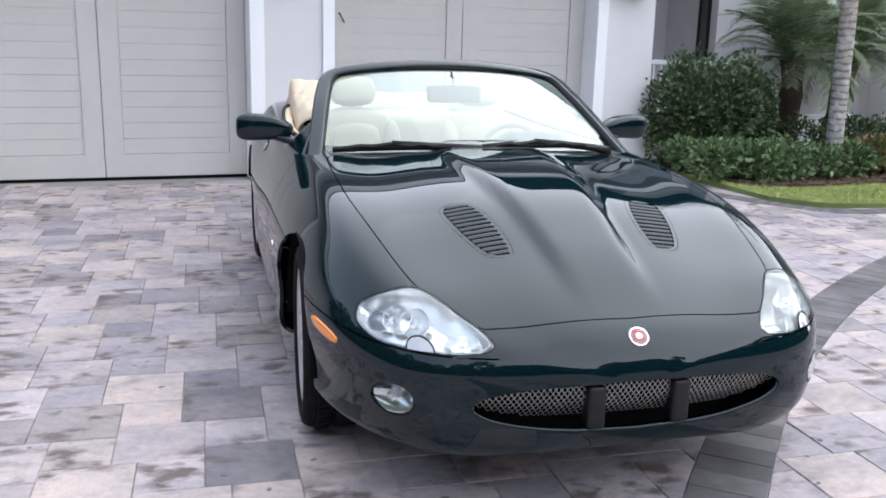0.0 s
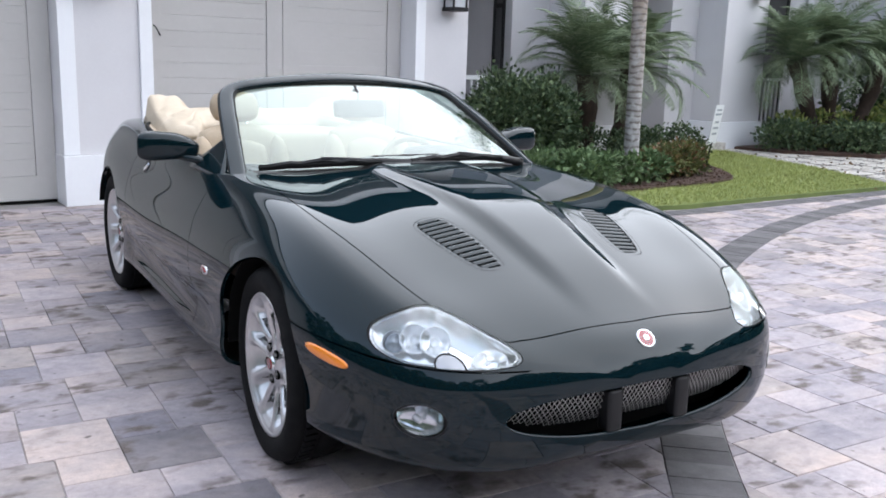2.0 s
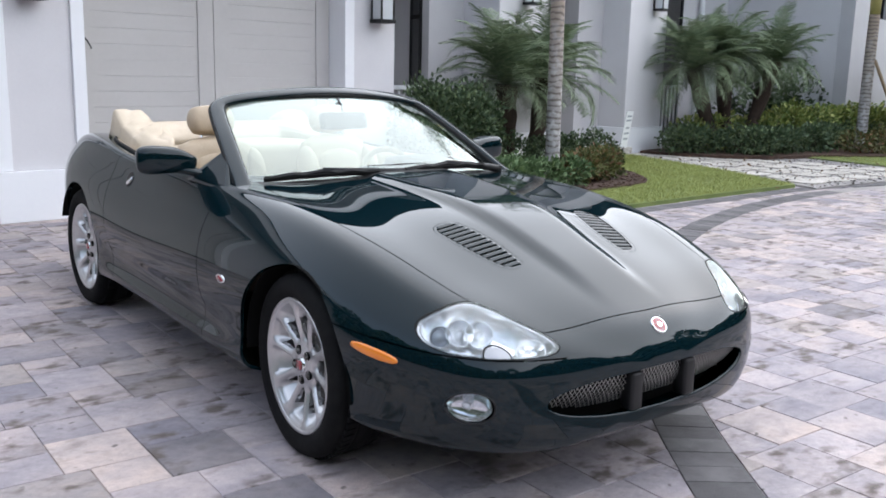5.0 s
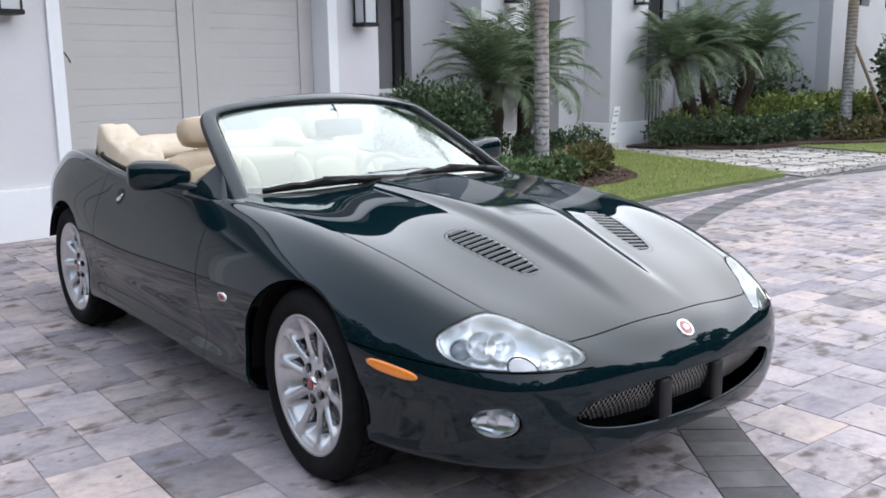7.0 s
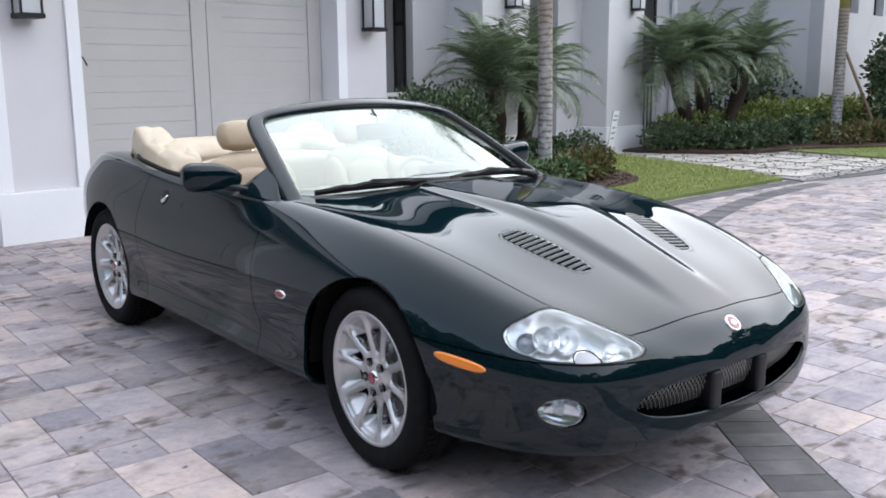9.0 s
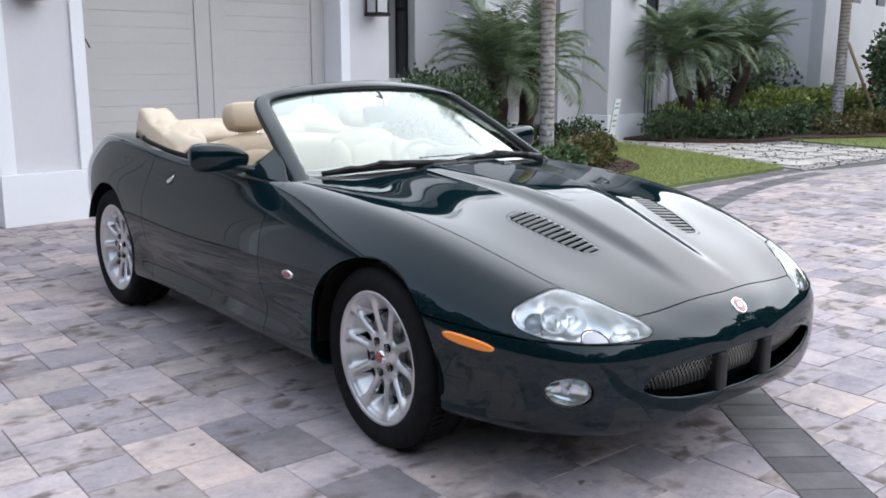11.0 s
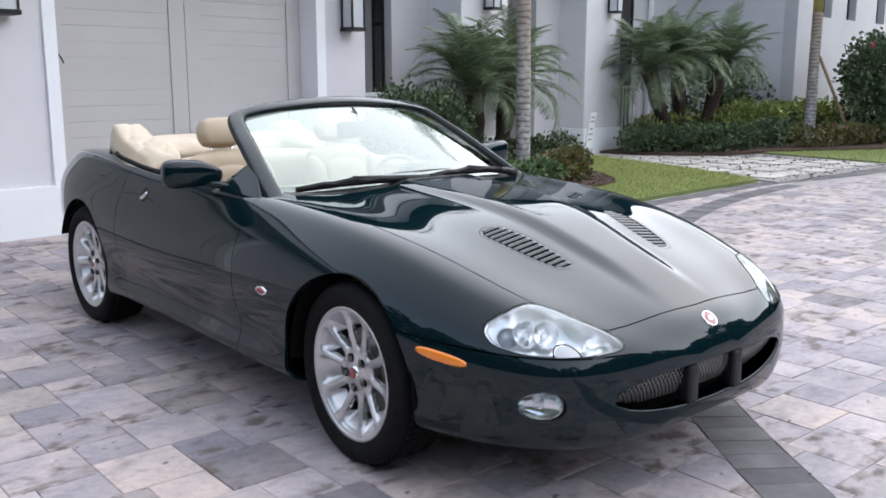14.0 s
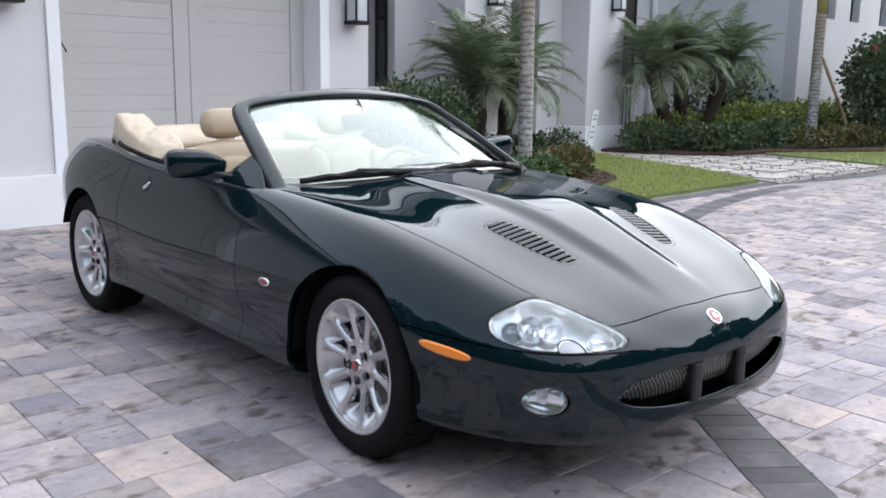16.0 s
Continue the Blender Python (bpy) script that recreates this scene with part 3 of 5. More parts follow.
def natural(t, v, at):
    """Natural cubic spline through values v at knots t, read at the places given."""
    t, v, at = np.array(t, float), np.array(v, float), np.array(at, float)
    n, h = len(t), np.diff(t)
    a, r = np.eye(n), np.zeros((n, *v.shape[1:]))
    for i in range(1, n - 1):
        a[i, i - 1:i + 2] = h[i - 1], 2 * (h[i - 1] + h[i]), h[i]
        r[i] = 6 * ((v[i + 1] - v[i]) / h[i] - (v[i] - v[i - 1]) / h[i - 1])
    m = np.linalg.solve(a, r)
    k = np.clip(np.searchsorted(t, at) - 1, 0, n - 2)
    shape = (-1,) + (1,) * (v.ndim - 1)
    hk, lo, hi = h[k].reshape(shape), (at - t[k]).reshape(shape), (t[k + 1] - at).reshape(shape)
    return (m[k] * hi ** 3 + m[k + 1] * lo ** 3) / (6 * hk) + (v[k] / hk - m[k] * hk / 6) * hi + (v[k + 1] / hk - m[k + 1] * hk / 6) * lo


def along(y):
    return 2 / math.pi * np.arcsin(np.sqrt(np.clip((np.array(y, float) - NOSE) / LENGTH, 0, 1)))


def profile(keys, s):
    return natural(along([q[0] for q in keys]), [q[1] for q in keys], s)


# the body's guiding lines: (place along the car, value)
HALF_WIDTH = [(-.03, 0), (-.022, .185), (0, .355), (.03, .495), (.10, .652), (.18, .732), (.27, .790), (.40, .843), (.56, .884), (.93, .919), (1.5, .929), (2.3, .920), (2.9, .912), (3.2, .905), (3.5, .893), (3.8, .868), (4.0, .828), (4.2, .769), (4.4, .685), (4.62, .48), (4.71, .235), (4.73, 0)]
WAIST = [(-.03, .42), (.05, .44), (.25, .46), (.56, .49), (.93, .53), (1.5, .53), (2.5, .53), (3.5, .60), (4.2, .62), (4.73, .60)]
BOTTOM = [(-.03, .42), (-.022, .335), (0, .270), (.05, .228), (.2, .205), (.5, .20), (.93, .195), (1.5, .20), (3.0, .20), (3.5, .21), (3.86, .37), (4.1, .42), (4.3, .43), (4.6, .46), (4.71, .44), (4.73, .60)]
CENTRE = [(-.03, .42), (-.022, .50), (0, .548), (.03, .582), (.10, .620), (.3, .698), (.5, .769), (.75, .850), (1.0, .895), (1.25, .918), (1.5, .934), (1.8, .945), (2.6, .95), (3.5, .955), (4.1, .95), (4.5, .90), (4.66, .82), (4.72, .70), (4.73, .60)]
CREST = [(-.03, .42), (-.022, .487), (0, .523), (.05, .563), (.13, .607), (.25, .660), (.40, .708), (.56, .757), (.75, .806), (.93, .840), (1.2, .872), (1.5, .891), (1.7, .900), (2.3, .902), (2.9, .912), (3.4, .945), (3.9, .955), (4.3, .925), (4.58, .84), (4.71, .70), (4.73, .60)]
CREST_IN = [(-.03, .74), (.13, .79), (.4, .81), (.93, .81), (1.5, .81), (1.8, .825), (2.3, .868), (2.9, .868), (3.5, .84), (4.2, .80), (4.73, .72)]
BOTTOM_IN = [(-.03, .80), (.05, .86), (.25, .91), (.56, .94), (.93, .945), (1.5, .958), (3.0, .958), (3.5, .945), (4.2, .92), (4.73, .80)]

NS, NV = 400, 104
S = np.linspace(0.004, 0.996, NS)
Y = NOSE + LENGTH * np.sin(math.pi * S / 2) ** 2
wid, waist, low, mid, crest, cin, bin_ = (profile(q, S) for q in (HALF_WIDTH, WAIST, BOTTOM, CENTRE, CREST, CREST_IN, BOTTOM_IN))
up = crest - waist


def soft(a, b, x):
    q = np.clip((x - a) / (b - a), 0, 1)
    return q * q * q * (q * (q * 6 - 15) + 10)


tuck = soft(1.0, 1.6, Y) * soft(3.4, 2.9, Y)   # the doors turn under towards the sill
knots = np.array([0, 1.6, 2.5, 3.3, 4.1, 4.9, 5.5, 6.1, 7.0, 7.9, 8.8])
cx = np.stack([0 * wid, .62 * wid, bin_ * wid, (.988 - .008 * tuck) * wid, wid, .968 * wid, (.35 * cin + .61) * wid, cin * wid, .70 * cin * wid, .36 * cin * wid, 0 * wid])
cz = np.stack([low, low + .003, low + .05 * (waist - low) + .02 * (wid / .9), low + .5 * (waist - low), waist, waist + .52 * up, waist + .83 * up, crest, crest + .34 * (mid - crest), crest + .84 * (mid - crest), mid])
flip = np.r_[-knots[3:0:-1], knots, 2 * knots[-1] - knots[-2:-5:-1]]
at = np.linspace(0, knots[-1], NV)
GX = natural(flip, np.concatenate([-cx[3:0:-1], cx, -cx[-2:-5:-1]]), at)
GZ = natural(flip, np.concatenate([cz[3:0:-1], cz, cz[-2:-5:-1]]), at)
GY = np.broadcast_to(Y, GX.shape).copy()


# raised centre of the bonnet, and the soft swage along the lower doors
top = np.arange(NV)[:, None] > NV * 0.66
ridge = .118 + .095 * soft(.1, 1.5, GY)
GZ += top * .019 * soft(ridge + .050, ridge - .030, GX) * soft(.04, .5, GY) * soft(2.2, 1.5, GY)
side = (np.arange(NV)[:, None] < NV * 0.56) * (np.arange(NV)[:, None] > NV * 0.2)
GX -= side * .010 * soft(.47, .40, GZ) * soft(.27, .36, GZ) * soft(1.3, 1.6, GY) * soft(3.15, 2.9, GY)



RX = np.concatenate([-GX, GX[-2:0:-1]])
RY = np.concatenate([GY, GY[-2:0:-1]])
RZ = np.concatenate([GZ, GZ[-2:0:-1]])
P = np.stack([RX, RY, RZ], -1)
du = np.roll(P, -1, 0) - np.roll(P, 1, 0)
dv = np.gradient(P, axis=1)
NRM = np.cross(du, dv)
NRM /= np.linalg.norm(NRM, axis=-1)[..., None] + 1e-12
if (NRM[NV // 2, NS // 2, 0] > 0):
    NRM = -NRM
NR = P.shape[0]

skin = bmesh.new()
keep_n = skin.verts.layers.float_vector.new("skin")
grid = [[skin.verts.new(P[i, j]) for j in range(NS)] for i in range(NR)]
for i in range(NR):
    for j in range(NS):
        grid[i][j][keep_n] = NRM[i, j]
for i in range(NR):
    for j in range(NS - 1):
        skin.faces.new((grid[i][j], grid[i][j + 1], grid[(i + 1) % NR][j + 1], grid[(i + 1) % NR][j]))
for j in (0, NS - 1):
    skin.faces.new([grid[i][j] for i in range(NR)])
skin.normal_update()
if sum(f.normal.x * f.calc_center_median().x for f in list(skin.faces)[:4000]) < 0:
    bmesh.ops.reverse_faces(skin, faces=skin.faces)


def outline_distance(poly, p):
    """Signed distance (inside negative) of points p to a closed outline."""
    poly = np.array(poly)
    best, inside = np.full(len(p), 1e9), np.zeros(len(p), bool)
    for a, b in zip(poly, np.roll(poly, -1, 0)):
        d = b - a
        t = np.clip(((p - a) @ d) / max(d @ d, 1e-12), 0, 1)
        best = np.minimum(best, np.hypot(*(p - a - t[:, None] * d).T))
        cross = (a[1] > p[:, 1]) != (b[1] > p[:, 1])
        with np.errstate(divide='ignore', invalid='ignore'):
            inside ^= cross & (p[:, 0] < d[0] * (p[:, 1] - a[1]) / d[1] + a[0])
    return np.where(inside, -best, best)


def cut(bm, field):
    """Split the faces of bm along the line where the field of its points is zero."""
    bm.verts.index_update()
    keep_n = bm.verts.layers.float_vector["skin"]
    f = field(np.array([v.co[:] for v in bm.verts]))
    f = np.where(np.abs(f) < 1e-5, 1e-5, f)
    edges = [e for e in bm.edges if f[e.verts[0].index] * f[e.verts[1].index] < 0]
    faces = {g for e in edges for g in e.link_faces}
    fresh = set()
    for e in edges:
        a, b = e.verts
        t = f[a.index] / (f[a.index] - f[b.index])
        n = a[keep_n] * (1 - t) + b[keep_n] * t
        _, v = bmesh.utils.edge_split(e, a, float(t))
        v[keep_n] = n.normalized()
        fresh.add(v)
    for g in faces:
        on = [v for v in g.verts if v in fresh]
        if len(on) == 2:
            try:
                bmesh.utils.face_split(g, on[0], on[1])
            except ValueError:
                pass


def mirror(poly):
    """Close a half outline that starts and ends on the centre line."""
    return [tuple(p) for p in poly] + [(-p[0], p[1]) for p in poly[::-1] if abs(p[0]) > 1e-6]


WHEELS = ((.93, .338, .372), (3.518, .342, .372))
LAMP = curve_through([(.430, .573), (.455, .600), (.503, .629), (.538, .653), (.583, .675), (.625, .680), (.672, .673), (.722, .653), (.760, .628), (.776, .600), (.770, .575), (.730, .554), (.655, .549), (.560, .545), (.480, .549), (.445, .557)], 84, True)
MOUTH = mirror(curve_through([(0, .462), (.2, .458), (.36, .445), (.455, .424), (.492, .402), (.484, .374), (.41, .344), (.25, .320), (0, .308)], 60))
BONNET = mirror(curve_through([(0, .086), (.16, .093), (.30, .098), (.40, .103), (.458, .112), (.52, .18), (.592, .285), (.632, .43), (.674, .66), (.702, .90), (.706, 1.15), (.70, 1.42), (.68, 1.56)], 60) + curve_through([(.645, 1.565), (.4, 1.475), (0, 1.42)], 12))
COCKPIT = mirror(curve_through([(0, 1.56), (.35, 1.60), (.62, 1.72), (.715, 1.85), (.735, 2.2), (.738, 2.7), (.72, 3.1), (.66, 3.5), (.50, 3.68), (0, 3.74)], 60))
DOOR = curve_through([(1.70, .95), (1.70, .80), (1.685, .60), (1.67, .40), (1.68, .25), (1.72, .225), (2.2, .22), (2.75, .222), (2.86, .25), (2.93, .40), (2.97, .60), (2.98, .80), (2.98, .95)], 60) + [np.array((2.9, 1.2)), np.array((1.8, 1.2))]
VENT = curve_through([(.246, .432), (.285, .412), (.337, .428), (.380, .52), (.412, .65), (.415, .735), (.36, .772), (.300, .757), (.265, .67), (.245, .55)], 50, True)
FOG = [(.698 + .053 * math.cos(q), .395 + .050 * math.sin(q)) for q in np.linspace(0, 2 * math.pi, 40, endpoint=False)]
GAP = .0022
SLATS = []
for i in range(13):
    yy = .438 + i * .0262
    row = np.array([(x, yy - (x - .33) * .10) for x in np.linspace(.2, .47, 240)])
    row = row[outline_distance(VENT, row) < -.0120]
    if len(row) > 40:
        SLATS.append((row[0], row[-1]))


def slit_field(p):
    return np.where(p[:, 2] > .5, outline_distance(VENT, np.c_[np.abs(p[:, 0]), p[:, 1]]) + .013, .5)


front = lambda p: p[:, [0, 2]] * [1, 1]
F = {
    "arch_f": lambda p: np.where(np.abs(p[:, 0]) > .55, np.hypot(p[:, 1] - WHEELS[0][0], p[:, 2] - WHEELS[0][1]) - WHEELS[0][2], .3),
    "arch_r": lambda p: np.where(np.abs(p[:, 0]) > .55, np.hypot(p[:, 1] - WHEELS[1][0], p[:, 2] - WHEELS[1][1]) - WHEELS[1][2], .3),
    "lamp": lambda p: np.where(p[:, 1] < .9, outline_distance(LAMP, np.c_[np.abs(p[:, 0]), p[:, 2]]), .5),
    "mouth": lambda p: np.where(p[:, 1] < .6, outline_distance(MOUTH, p[:, [0, 2]]), .5),
    "fog": lambda p: np.where(p[:, 1] < .8, outline_distance(FOG, np.c_[np.abs(p[:, 0]), p[:, 2]]), .5),
    "bonnet": lambda p: np.where(p[:, 2] > .5, outline_distance(BONNET, p[:, :2]), .5),
    "slit": slit_field,
    "vent": lambda p: np.where(p[:, 2] > .5, outline_distance(VENT, np.c_[np.abs(p[:, 0]), p[:, 1]]), .5),
    "cockpit": lambda p: np.where(p[:, 2] > .6, outline_distance(COCKPIT, p[:, :2]), .5),
    "door": lambda p: np.where(np.abs(p[:, 0]) > .6, outline_distance(DOOR, p[:, 1:]), .5),
}
# front bumper below a seam from lamp to wheel arch, and the boot lid
F["bumper"] = lambda p: np.where(p[:, 1] < 1.0, np.maximum(p[:, 2] - (.552 + .06 * np.clip(p[:, 1] - .30, -.3, 1)), -9), .5)
for name, shift in (("arch_f", 0), ("arch_r", 0), ("cockpit", 0), ("mouth", 0), ("fog", 0), ("vent", -.001), ("vent", .001), ("slit", 0), ("lamp", 0), ("lamp", .0032),
                    ("bonnet", -GAP), ("bonnet", GAP), ("door", -GAP), ("door", GAP), ("bumper", -GAP), ("bumper", GAP)):
    cut(skin, lambda p, name=name, shift=shift: F[name](p) - shift)
faces = list(skin.faces)
mids = np.array([f.calc_center_median()[:] for f in faces])
D = {k: q(mids) for k, q in F.items()}
label = np.full(len(faces), "wing", dtype=object)
label[(mids[:, 1] > 1.69) & (mids[:, 1] < 2.99)] = "sill"
label[mids[:, 1] >= 2.99] = "rear"
label[D["bumper"] < -GAP] = "bumper"
label[np.abs(D["bumper"]) <= GAP] = "gap"
nosecap = (D["bumper"] >= -GAP) & (mids[:, 1] < .45) & (np.abs(mids[:, 0]) < .42) & (D["bonnet"] > 0)
label[nosecap] = "bumper"
label[D["door"] < -GAP] = "door"
label[np.abs(D["door"]) <= GAP] = "gap"
label[D["bonnet"] < -GAP] = "bonnet"
label[np.abs(D["bonnet"]) <= GAP] = "gap"
label[(mids[:, 1] > 1.3) & (D["bonnet"] > GAP) & (mids[:, 2] > .7) & (np.abs(mids[:, 0]) < .66) & (mids[:, 1] < 1.9)] = "cowl"
label[D["lamp"] < .0032] = "lamp_seal"
label[D["lamp"] < 0] = "lamp"
label[D["vent"] < -.001] = "vent"
label[np.abs(D["vent"]) <= .001] = "gap"
for k in ("arch_f", "arch_r", "cockpit", "mouth", "fog", "slit"):
    label[D[k] < 0] = "gap"


def panel(name, wanted, material, parent, text="", lip=.014, shift=0.0, keep_n=keep_n):
    """Lift faces off the body skin as a panel of their own, with turned-in edges and the skin's own shading."""
    bm, twin, normals = bmesh.new(), {}, {}
    for f in wanted:
        vs = []
        for v in f.verts:
            if v not in twin:
                twin[v] = bm.verts.new(v.co + v[keep_n] * shift)
                normals[twin[v]] = Vector(v[keep_n])
            vs.append(twin[v])
        bm.faces.new(vs)
    count = len(bm.faces)
    if lip:
        inner = {}
        for e in [e for e in bm.edges if len(e.link_faces) == 1]:
            a, b = e.link_loops[0].vert, e.link_loops[0].link_loop_next.vert
            for v in (a, b):
                if v not in inner:
                    inner[v] = bm.verts.new(v.co - normals[v] * lip)
            bm.faces.new((b, a, inner[a], inner[b]))
    bm.normal_update()
    bm.verts.index_update()
    table = {v.index: n for v, n in normals.items()}
    ob = part(name, bm, material, parent, text, True)
    me, loops = ob.data, []
    for g in me.polygons:
        loops += [table[i] for i in g.vertices] if g.index < count else [g.normal.copy()] * len(g.vertices)
    me.normals_split_custom_set(loops)
    return ob


car = thing("car", "glossy dark green convertible sports car parked with its top down", "car", pose(.012, 0, 0))


def pick(test):
    return [f for f, ok in zip(faces, test) if ok]


left, right = mids[:, 0] > 0, mids[:, 0] <= 0
panel("bonnet", pick(label == "bonnet"), "paint", car, "dark green bonnet with two louvred vents")
panel("front_bumper", pick(label == "bumper"), "paint", car, "dark green front bumper with wide grille mouth")
panel("cowl", pick(label == "cowl"), "black", car, "black cowl below the windscreen", .01)
panel("rear_body", pick(label == "rear"), "paint", car, "dark green rear wings and tail")
for half in (left, right):
    panel("front_wing", pick((label == "wing") & half), "paint", car)
    panel("door", pick((label == "door") & half), "paint", car, "dark green long door")
    panel("sill", pick((label == "sill") & half), "paint", car)
    panel("lamp_seal", pick((label == "lamp_seal") & half), "rubber", car, "black seal round the headlamp", .01)


def hit_skin(x, z=None, y=None):
    """The skin's point and normal ahead of (x, z), or above (x, y)."""
    if y is None:
        p = TREE.ray_cast(Vector((x, -1, z)), Vector((0, 1, 0)))
    else:
        p = TREE.ray_cast(Vector((x, y, 2)), Vector((0, 0, -1)))
    n = p[1]
    return p[0], n if n.y * (y is None) * -1 + n.z * (y is not None) > 0 else -n


from mathutils.bvhtree import BVHTree
full = bmesh.new()
fg = [[full.verts.new(P[i, j]) for j in range(NS)] for i in range(NR)]
for i in range(NR):
    for j in range(NS - 1):
        full.faces.new((fg[i][j], fg[i][j + 1], fg[(i + 1) % NR][j + 1], fg[(i + 1) % NR][j]))
full.normal_update()
TREE = BVHTree.FromBMesh(full)

# windscreen: base and header lines, by u from -1 to 1 across the car


def screen_base(u):
    return Vector((.695 * u, 1.485 + .185 * u * u, .928 - .030 * u * u))


def screen_top(u):
    return Vector((.575 * u, 2.172 + .048 * u * u, 1.256 - .046 * u * u - .012 * u ** 6))


def screen_point(u, w):
    p = screen_base(u).lerp(screen_top(u), w)
    return p + Vector((0, -.012, .018)) * 4 * w * (1 - w) * .6


def sheet(f, nu, nv, thick=0.0):
    bm = bmesh.new()
    g = [[bm.verts.new(f(i / nu, j / nv)) for j in range(nv + 1)] for i in range(nu + 1)]
    for i in range(nu):
        for j in range(nv):
            bm.faces.new((g[i][j], g[i + 1][j], g[i + 1][j + 1], g[i][j + 1]))
    bm.normal_update()
    if thick:
        bmesh.ops.solidify(bm, geom=list(bm.faces), thickness=thick)
    return bm


pane = part("windscreen", sheet(lambda a, b: screen_point(2 * a - 1, b), 28, 16), "windscreen", car, "raked clear windscreen with a green tint", True)
pane.visible_shadow = False


def sweep(path, normal, wide, tall, sides=12, power=0.55):
    """A rounded bar along a path: wide across, tall along the normal given at each point."""
    bm = bmesh.new()
    rings = []
    n = len(path)
    for i, p in enumerate(path):
        d = (path[min(i + 1, n - 1)] - path[max(i - 1, 0)]).normalized()
        w = (normal[i] - d * normal[i].dot(d)).normalized()
        s = d.cross(w)
        ring = []
        for j in range(sides):
            q = 2 * math.pi * (j + .5) / sides
            c, e = math.cos(q), math.sin(q)
            ring.append(bm.verts.new(p + s * wide * math.copysign(abs(c) ** power, c) + w * tall * math.copysign(abs(e) ** power, e)))
        rings.append(ring)
    for r0, r1 in zip(rings, rings[1:]):
        for j in range(sides):
            bm.faces.new((r0[j], r1[j], r1[(j + 1) % sides], r0[(j + 1) % sides]))
    bm.faces.new(rings[0])
    bm.faces.new(rings[-1])
    bmesh.ops.recalc_face_normals(bm, faces=bm.faces)
    return bm


SLOPE = Vector((0, -.42, .9)).normalized()
half = [Vector((-.742, 1.585, .862)), Vector((-.722, 1.665, .905)), Vector((-.694, 1.80, .980)), Vector((-.655, 1.98, 1.080)), Vector((-.622, 2.12, 1.152)), Vector((-.594, 2.20, 1.196)), Vector((-.545, 2.230, 1.222)), Vector((-.42, 2.220, 1.246)), Vector((-.2, 2.202, 1.267)), Vector((0, 2.195, 1.274))]
hoop = [Vector(p) for p in curve_through(half + [Vector((-p.x, p.y, p.z)) for p in half[-2::-1]], 120)]
lean = [(SLOPE + Vector((p.x * .55, 0, 0))).normalized() for p in hoop]
part("windscreen_frame", sweep(hoop, lean, .032, .015, 16, .45), "paint", car, "dark green windscreen frame", True)
inner_hoop = [p + (Vector((0, 1.93, 1.02)) - p).normalized() * .030 + lean[i] * .004 for i, p in enumerate(hoop)][4:-4]
part("windscreen_seal", sweep(inner_hoop, lean[4:-4], .011, .012, 8, .8), "rubber", car, "black rubber windscreen seal", True)
outer_hoop = [p - (Vector((0, 1.93, 1.02)) - p).normalized() * .024 + Vector((0, .020, -.012)) for p in hoop][3:-3]
part("header_seal", sweep(outer_hoop, lean[3:-3], .010, .014, 8, .8), "rubber", car, "black roof seal", True)
base_line = [screen_base(u) + Vector((0, -.012, -.004)) for u in np.linspace(-1.0, 1.0, 40)]
part("windscreen_seal", sweep(base_line, [SLOPE] * 40, .012, .009, 8, .8), "rubber", car, "", True)
m = part("rear_view_mirror", box(-.14, .14, -.022, .022, -.042, .042, bevel=.02), "charcoal", car, "dark interior mirror", True)
m.matrix_local = pose(0, 2.05, 1.138, -12, 0, 8)
part("mirror_stalk", tube([(0, 2.05, 1.15), (0, 2.07, 1.21), (0, 2.11, 1.245)], .006), "charcoal", car)
part("cowl_panel", sheet(lambda a, b: Vector((2 * a - 1, 0, 0)) * .60 + Vector((0, 1.41 + .13 * (2 * a - 1) ** 2 + b * .10, .918 - .018 * (2 * a - 1) ** 2 - .012 * (1 - b))), 20, 3, .004), "black", car, "black cowl grille panel", True)


def wiper(tip, end, pivot):
    tip, end, pivot = Vector(tip), Vector(end), Vector(pivot)
    w = part("wiper", tube([pivot, pivot + (tip - pivot) * .12 + Vector((0, 0, .012)), tip.lerp(end, .5) + Vector((0, -.004, .026))], [.020, .017, .012], 8), "black", car, "black windscreen wiper", True)
    part("blade", sweep([tip.lerp(end, q) + Vector((0, -.002, .003 + .004 * math.sin(q * math.pi))) for q in np.linspace(0, 1, 12)], [SLOPE] * 12, .009, .014, 6, 1), "rubber", w)
    for a, b in ((.08, .42), (.58, .92), (.25, .75)):
        part("yoke", tube([tip.lerp(end, a) + Vector((0, 0, .008)), tip.lerp(end, (a + b) / 2) + Vector((0, -.006, .024 if b - a > .4 else .018)), tip.lerp(end, b) + Vector((0, 0, .008))], .0100, 6), "black", w)
    part("pivot_cap", revolve([(.001, .02), (.016, .018), (.018, -.02)], 14), "black", w).matrix_local = pose(*pivot, 0, -90, 0)


wiper((-.655, 1.605, .925), (-.17, 1.470, .948), (.06, 1.455, .932))
wiper((-.03, 1.470, .950), (.47, 1.525, .945), (.60, 1.560, .920))

